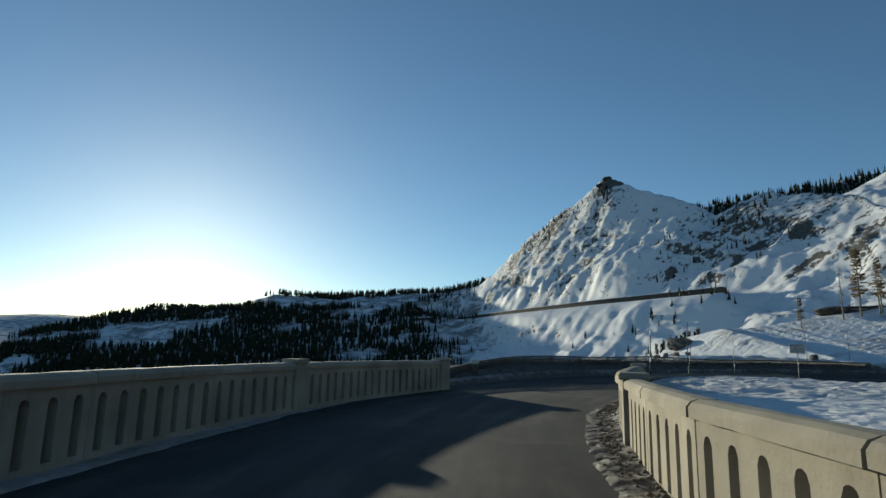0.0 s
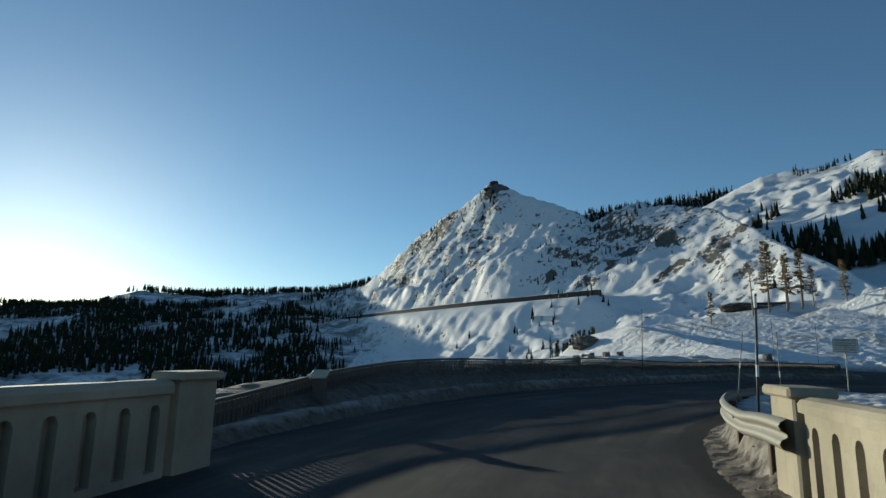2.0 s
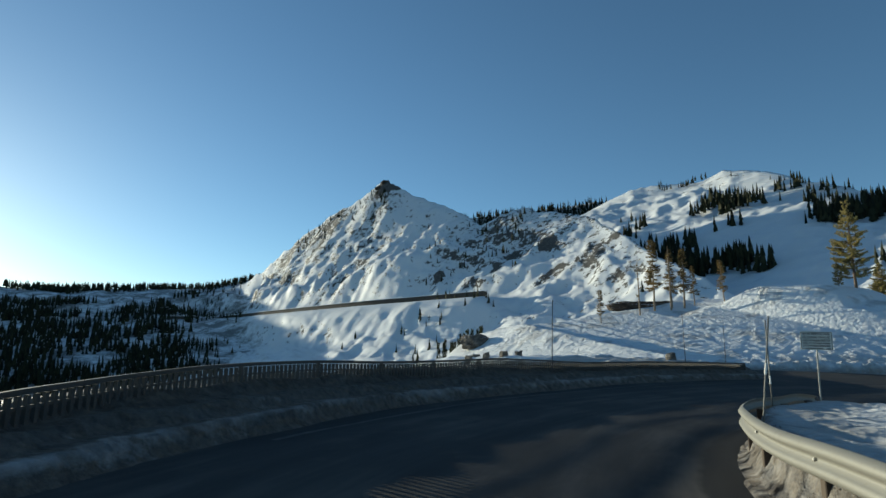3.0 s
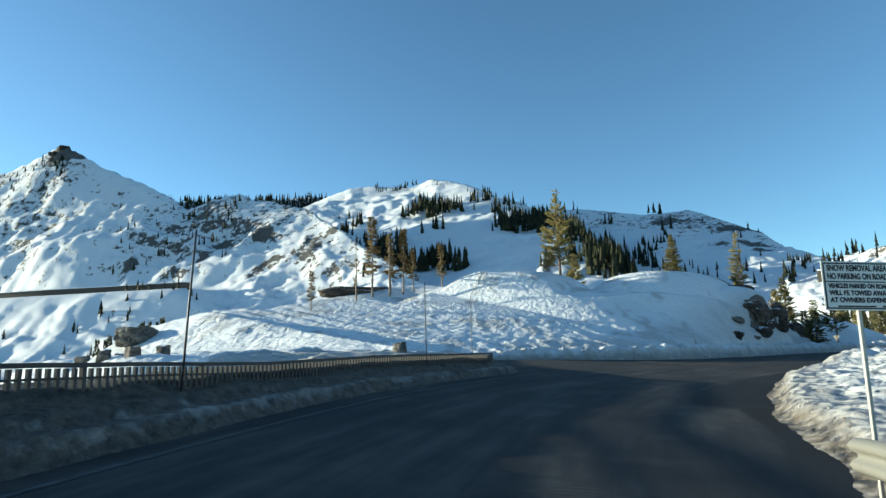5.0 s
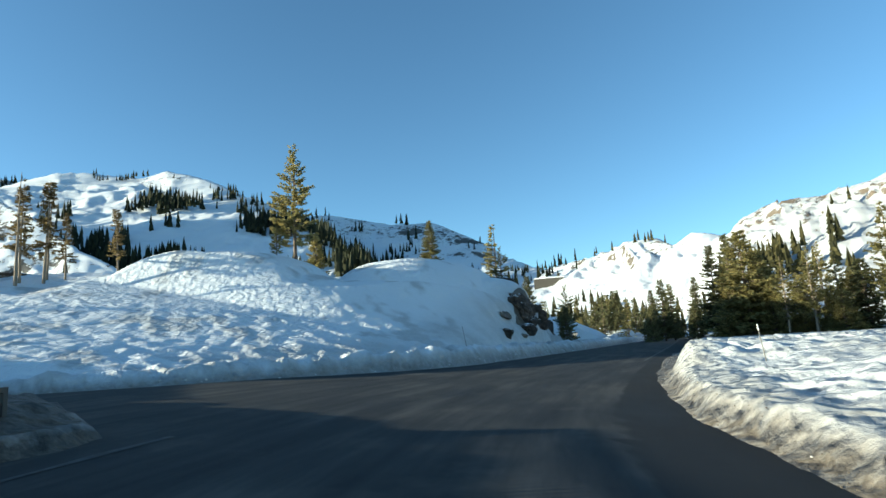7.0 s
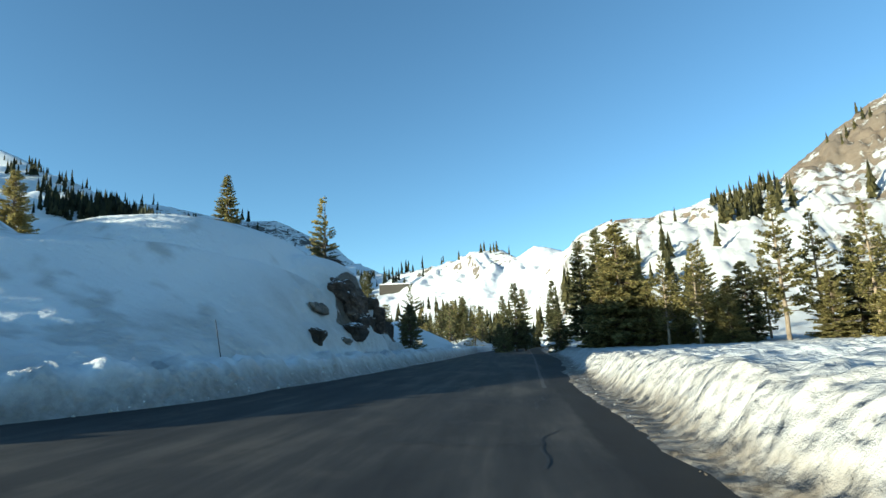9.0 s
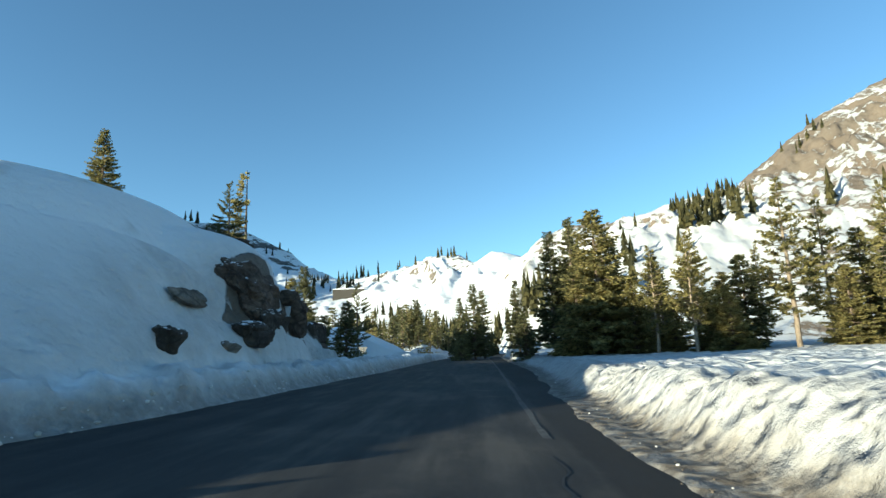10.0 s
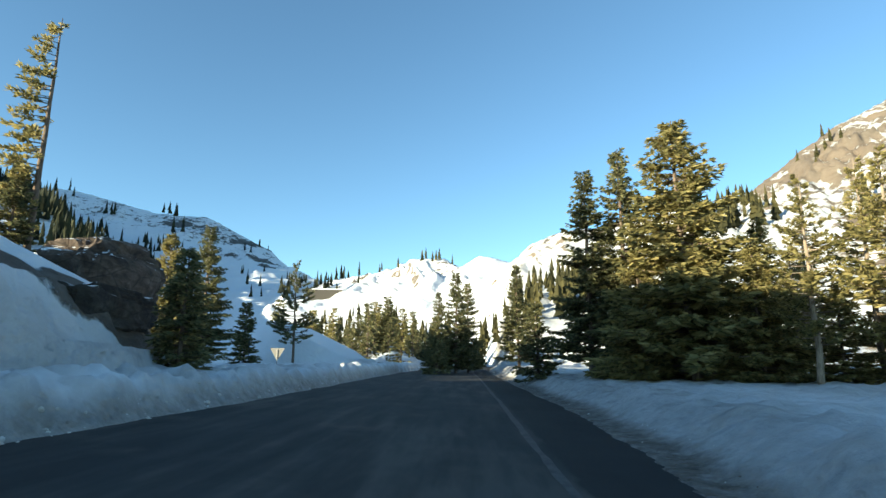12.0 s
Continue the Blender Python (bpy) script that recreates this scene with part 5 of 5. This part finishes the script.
# beyond the snowfield
for i, (k, x, y, t, w) in enumerate([
        (FIR_B, 96.6, 19.0, 11.3, 1.0), (FIR_B, 95.9, 17.4, 12.4, 1.0), (FIR_D, 90.9, 16.9, 11.9, 1.2), (FIR_A, 93.6, 14.6, 9.8, 1.3), (PINE_D, 88.4, 10.8, 9.6, 1.0),
        (PINE_D, 90.8, 12.3, 6.8, 1.0), (PINE_D, 84.0, 6.6, 12.2, 1.1), (PINE_D, 86.2, 2.0, 11.6, 1.0), (PINE_D, 82.0, 0.8, 11.4, 1.0), (FIR_C, 87.5, 7.5, 7.4, 1.0),
        (PINE_D, 80.0, -3.0, 11.5, 1.0), (PINE_D, 84.5, -6.0, 12.0, 1.0), (FIR_A, 77.0, -7.0, 10.6, 1.0), (FIR_D, 99.0, 12.0, 8.5, 1.0), (PINE_D, 97.0, 6.0, 9.5, 1.0),
        (FIR_B, 115.3, 17.4, 9.4, 1.0), (FIR_B, 128.0, 20.6, 10.6, 1.0), (FIR_B, 131.5, 18.6, 10.0, 1.0), (FIR_C, 125.0, 23.0, 5.6, 1.0), (FIR_B, 136.0, 21.4, 9.4, 1.0)]):
    plant(k, x, y, t, i * 2.4, (0, 0), 0.3, w)
for i, (k, x, y, t, w) in enumerate([
        (PINE_D, 87.0, 14.8, 8.2, 1.1), (PINE_D, 85.4, 12.9, 8.8, 1.15), (FIR_D, 88.9, 15.4, 6.0, 1.1), (FIR_D, 90.0, 14.2, 4.4, 1.3), (FIR_D, 88.0, 13.0, 4.2, 1.3), (FIR_D, 86.4, 11.2, 4.0, 1.3), (FIR_D, 91.2, 16.0, 4.6, 1.3), (FIR_D, 84.4, 11.0, 4.4, 1.3), (FIR_D, 94.2, 17.4, 4.4, 1.3), (FIR_D, 92.6, 18.2, 6.2, 1.3), (FIR_D, 98.2, 16.4, 6.6, 1.2), (FIR_D, 89.3, 8.2, 6.4, 1.3), (FIR_D, 85.5, 10.4, 5.0, 1.3), (FIR_A, 94.6, 10.4, 8.6, 1.1),
        (FIR_D, 82.6, 4.0, 5.8, 1.2), (FIR_D, 79.6, 1.6, 5.2, 1.2), (FIR_D, 78.5, -1.0, 6.2, 1.2), (FIR_D, 76.2, -4.4, 6.0, 1.2), (PINE_D, 73.5, -9.0, 11.0, 1.0), (FIR_A, 79.5, -10.0, 12.0, 1.0),
        (FIR_D, 88.5, -3.0, 9.5, 1.0), (PINE_D, 92.0, 3.0, 9.0, 1.0), (PINE_D, 91.0, -8.0, 11.0, 1.0), (PINE_D, 70.0, -13.0, 11.5, 1.0), (FIR_D, 75.0, -14.0, 10.0, 1.0), (FIR_C, 100.5, 20.5, 4.6, 1.2)]):
    plant(k, x, y, t, i * 1.9 + 0.4, (0, 0), 0.3, w)
plant(PINE_E, 122.6, 36.5, 10.6, 1.0, (0, 0), 0.3, 0.85)
plant(FIR_D, 105.0, 42.0, 9.0, 1.0)
plant(FIR_B, 113.0, 42.0, 11.4, 1.0)
plant(FIR_C, 109.5, 43.0, 7.0, 1.9)
plant(FIR_C, 116.5, 43.5, 6.4, 0.2)
plant(FIR_C, 121.0, 40.5, 6.4, 2.2)
rng = random.Random(11)
for i in range(46):     # young firs beyond the mound
    x = rng.uniform(150, 235)
    y = 34 - (x - 150) * 0.22 + rng.uniform(-9, 9)
    if abs(along_road(np.array([x]), np.array([y]))[1][0]) > 8:
        plant((YOUNG_A, YOUNG_B, YOUNG_A)[i % 3], x, y, height(x, y) + rng.uniform(5, 9.5), i * 1.1)
for i in range(14):     # small trees at the foot of the mountain
    f = (i + 0.5) / 14
    x, y = 42.0 + 8.0 * f + rng.uniform(-0.6, 0.6), 112.8 - 3.4 * f + rng.uniform(-3, 3)
    plant(SMALL, x, y, 4.4 + 3.2 * f ** 1.5 + rng.uniform(-1.2, 0.4), i * 1.7, (0, 0), 0.3, 0.2)
for k, _ in (PINE_A, FIR_A, FIR_B, FIR_C, FIR_D, SNAG_A, SNAG_B, PINE_B, PINE_D, PINE_E, YOUNG_A, YOUNG_B, SMALL):
    for o in list(k.children):
        bpy.data.objects.remove(o)
    bpy.data.objects.remove(k)


# ------------------------------------------------------------------ far woods
def woods(layer, spans, mat, label, seed):
    """Many small far conifers on a mountainside, as one mesh. Spans: from and to in azimuth, from and to as share of the crest's distance, how many, heights, clumping."""
    rs = np.random.RandomState(seed)
    P = np.array(MOUNTAINS[layer][0], float)
    pa = np.degrees(np.arctan2(-(P[:, 0] - HUB[0]), P[:, 1] - HUB[1]))
    pr = np.hypot(P[:, 0] - HUB[0], P[:, 1] - HUB[1])
    o = np.argsort(pa)
    V, F = [], []
    for a0, a1, u0, u1, count, h0, h1, clump in spans:
        n = count * 6
        az = rs.uniform(min(a0, a1), max(a0, a1), n)
        r = np.interp(az, pa[o], pr[o]) * rs.uniform(u0, u1, n)
        x, y = HUB[0] - np.sin(np.radians(az)) * r, HUB[1] + np.cos(np.radians(az)) * r
        keep = fbm(x, y, 0.10 * pr.mean(), 4, 0.6, layer + 3) + 0.15 * rs.rand(n) > clump
        x, y = x[keep][:count], y[keep][:count]
        z = land(x, y)[0]
        for px, py, pz, h in zip(x, y, z, rs.uniform(h0, h1, len(x))):
            w = h * rs.uniform(0.11, 0.2)
            lean = rs.uniform(-0.03, 0.03, 2) * h
            rows = 6 if layer in (4, 5) else 3
            for tier in range(rows):
                lo = 0.03 + 0.80 * tier / rows
                hi = min(1.0, lo + 1.55 / rows)
                wide = w * (1 - 0.86 * tier / rows) ** 0.9
                k = len(V)
                V.append((px + lean[0] * hi, py + lean[1] * hi, pz + h * hi))
                sides = 8 if rows > 3 else 6
                ph = rs.uniform(0, 6.28)
                for q in range(sides):
                    rr = wide * (rs.uniform(0.45, 0.7) if q % 2 else rs.uniform(0.85, 1.3))
                    an = ph + q * 6.2832 / sides
                    V.append((px + lean[0] * lo + math.cos(an) * rr, py + lean[1] * lo + math.sin(an) * rr, pz + h * (lo + rs.uniform(-0.05, 0.03))))
                for q in range(sides):
                    F.append((k, k + 1 + q, k + 1 + (q + 1) % sides))
    ob = new("far_woods", mesh_of("far_woods", V, F, [mat]))
    return tagged(ob, label, "woods", kind="stuff")


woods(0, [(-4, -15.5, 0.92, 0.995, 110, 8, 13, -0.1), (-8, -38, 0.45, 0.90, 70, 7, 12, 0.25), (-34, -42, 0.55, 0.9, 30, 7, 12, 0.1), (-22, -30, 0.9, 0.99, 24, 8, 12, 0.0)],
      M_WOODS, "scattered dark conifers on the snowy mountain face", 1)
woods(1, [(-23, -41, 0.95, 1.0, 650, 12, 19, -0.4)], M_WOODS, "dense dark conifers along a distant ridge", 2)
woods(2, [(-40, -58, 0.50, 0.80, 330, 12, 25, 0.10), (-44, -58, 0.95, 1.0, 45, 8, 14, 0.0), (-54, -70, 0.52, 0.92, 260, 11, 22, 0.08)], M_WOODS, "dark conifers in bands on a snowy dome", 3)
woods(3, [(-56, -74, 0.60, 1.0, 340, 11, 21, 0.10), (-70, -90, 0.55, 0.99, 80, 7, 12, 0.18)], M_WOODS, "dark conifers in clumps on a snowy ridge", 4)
# these two slopes take the woods colours with the sun painted in
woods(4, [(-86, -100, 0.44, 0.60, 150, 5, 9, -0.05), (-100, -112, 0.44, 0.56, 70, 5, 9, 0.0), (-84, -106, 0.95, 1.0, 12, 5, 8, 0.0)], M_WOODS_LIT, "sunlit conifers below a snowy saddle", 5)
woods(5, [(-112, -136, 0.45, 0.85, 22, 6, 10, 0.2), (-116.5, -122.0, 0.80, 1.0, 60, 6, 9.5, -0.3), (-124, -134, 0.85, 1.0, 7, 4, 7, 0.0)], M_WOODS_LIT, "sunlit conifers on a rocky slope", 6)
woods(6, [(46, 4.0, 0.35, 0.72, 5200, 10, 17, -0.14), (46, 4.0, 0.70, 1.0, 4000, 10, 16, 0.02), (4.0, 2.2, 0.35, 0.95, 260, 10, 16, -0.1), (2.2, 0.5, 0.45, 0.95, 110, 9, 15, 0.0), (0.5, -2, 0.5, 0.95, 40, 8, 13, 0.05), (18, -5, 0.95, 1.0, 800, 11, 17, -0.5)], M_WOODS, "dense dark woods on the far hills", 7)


# ------------------------------------------------------------------ railway snow sheds on the mountain
def snow_shed(line, h, w, label, level=None):
    base = thing("snow_shed", label, "snow shed", (0, 0, 0), 0, "snow sheds")
    pts, dirs = spline(line, 12.0)
    z = land(pts[:, 0], pts[:, 1])[0]
    z = np.convolve(np.pad(z, 5, mode="edge"), np.ones(11) / 11, mode="valid") if level is None else np.full(len(pts), level)
    for nm, lo, hi, o0, o1, mat in (("wall", -4.0, h, 0.0, w, M_SHED), ("roof", h + 0.02, h + 0.7, -0.6, w + 3.0, M_SNOWROOF)):
        V, F = [], []
        for i in range(len(pts)):
            nx, ny = -dirs[i][1], dirs[i][0]
            for o, zz in ((o0, lo), (o1, lo), (o1, hi), (o0, hi)):
                V.append((pts[i, 0] + nx * o, pts[i, 1] + ny * o, z[i] + zz))
        k = len(pts)
        for i in range(k - 1):
            for c in range(4):
                F.append((i * 4 + c, i * 4 + (c + 1) % 4, i * 4 + 4 + (c + 1) % 4, i * 4 + 4 + c))
        F += [(3, 2, 1, 0), tuple(k * 4 - 4 + c for c in range(4))]
        part_of(nm, mesh_of(nm, V, F, [mat]), base)
    return base


M_SNOWROOF = plain_material("snow_on_roof", (0.85, 0.86, 0.88), 0.7, 0.0, 0.08)
snow_shed(RAIL[1:], 6.5, 5.0, "long dark concrete railway snow shed across the mountain face")
snow_shed([(-50, 1008), (-5, 1022)], 5.0, 5.0, "short dark concrete railway snow shed near the valley")
snow_shed([(414, 41.8), (414, 62)], 4.6, -30.0, "low brown concrete snow shed on the far slope", 38.4)


# ------------------------------------------------------------------ snow clods and grit along the road
def clods(name, label, mat, count, seed, s0, s1, where):
    rs = random.Random(seed)
    V, F = [], []
    ico = bmesh.new()
    bmesh.ops.create_icosphere(ico, subdivisions=1, radius=1.0)
    iv = [v.co.copy() for v in ico.verts]
    fc = [[v.index for v in f.verts] for f in ico.faces]
    ico.free()
    xs = [where(rs) for _ in range(count)]
    zz = land(np.array([p[0] for p in xs]), np.array([p[1] for p in xs]))[0]
    for (x, y), z in zip(xs, zz):
        s = s0 + (s1 - s0) * rs.random() ** 2.2
        k = len(V)
        sq = (rs.uniform(0.8, 1.4), rs.uniform(0.7, 1.2), rs.uniform(0.5, 0.95))
        for v in iv:
            j = 1 + rs.uniform(-0.22, 0.22)
            V.append((x + v.x * s * sq[0] * j, y + v.y * s * sq[1] * j, z + s * 0.25 + v.z * s * sq[2] * j))
        F += [tuple(k + q for q in f) for f in fc]
    ob = new(name, mesh_of(name, V, F, [mat]))
    return tagged(ob, label, name.replace("_", " "), kind="stuff")


def beside(i0, i1, col, e0, e1, sign):
    """A place beside the road, between the rows, e0 to e1 metres outside an edge."""
    def pick(rs):
        b = rs.uniform(i0, i1)
        o = road_at(b, col) + sign * rs.uniform(e0, e1)
        i = min(int(b), len(RDIR) - 1)
        return road_at(b, 0) - RDIR[i][1] * o, road_at(b, 1) + RDIR[i][0] * o
    return pick


M_CLOD = Nodes("dirty_snow")
_p = M_CLOD.coord("World")
M_CLOD = M_CLOD.done(M_CLOD.mix(M_CLOD.ramp(M_CLOD.noise(_p, 3.0, 5, 0.65), (0.34, 0.0), (0.6, 0.8)), (0.68, 0.68, 0.68), (0.40, 0.35, 0.28)), 0.8,
                     M_CLOD.bump(M_CLOD.noise(_p, 12, 5, 0.65), 0.6, 0.03))
M_DIRTCLOD = plain_material("frozen_gravel", (0.20, 0.165, 0.12), 0.95, 0.0, 0.6)
M_GRIT = plain_material("road_grit", (0.16, 0.13, 0.10), 0.95, 0.0, 0.6)
R_BRIDGE0, R_BRIDGE1, R_END = row_near(0, -2), row_near(3.2, 18), row_near(100, 25)
clods("snow_clods", "brown frozen gravel and slush along the parapet foot", M_DIRTCLOD, 900, 1, 0.012, 0.04, beside(R_BRIDGE0, R_BRIDGE1, 2, 0.2, 0.6, -1))
clods("snow_clods", "lumps of dirty snow along the ploughed banks", M_CLOD, 90, 2, 0.012, 0.035, beside(row_near(22, 33.8), R_END, 2, 0.2, 0.9, -1))
clods("snow_clods", "lumps of dirty snow along the ploughed banks", M_CLOD, 200, 3, 0.02, 0.07, beside(row_near(41, 35), R_END, 3, -0.05, 0.4, 1))
clods("grit", "brown grit and gravel along the road edge", M_GRIT, 1500, 4, 0.005, 0.02, beside(R_BRIDGE0, R_END, 2, -0.15, 0.5, -1))
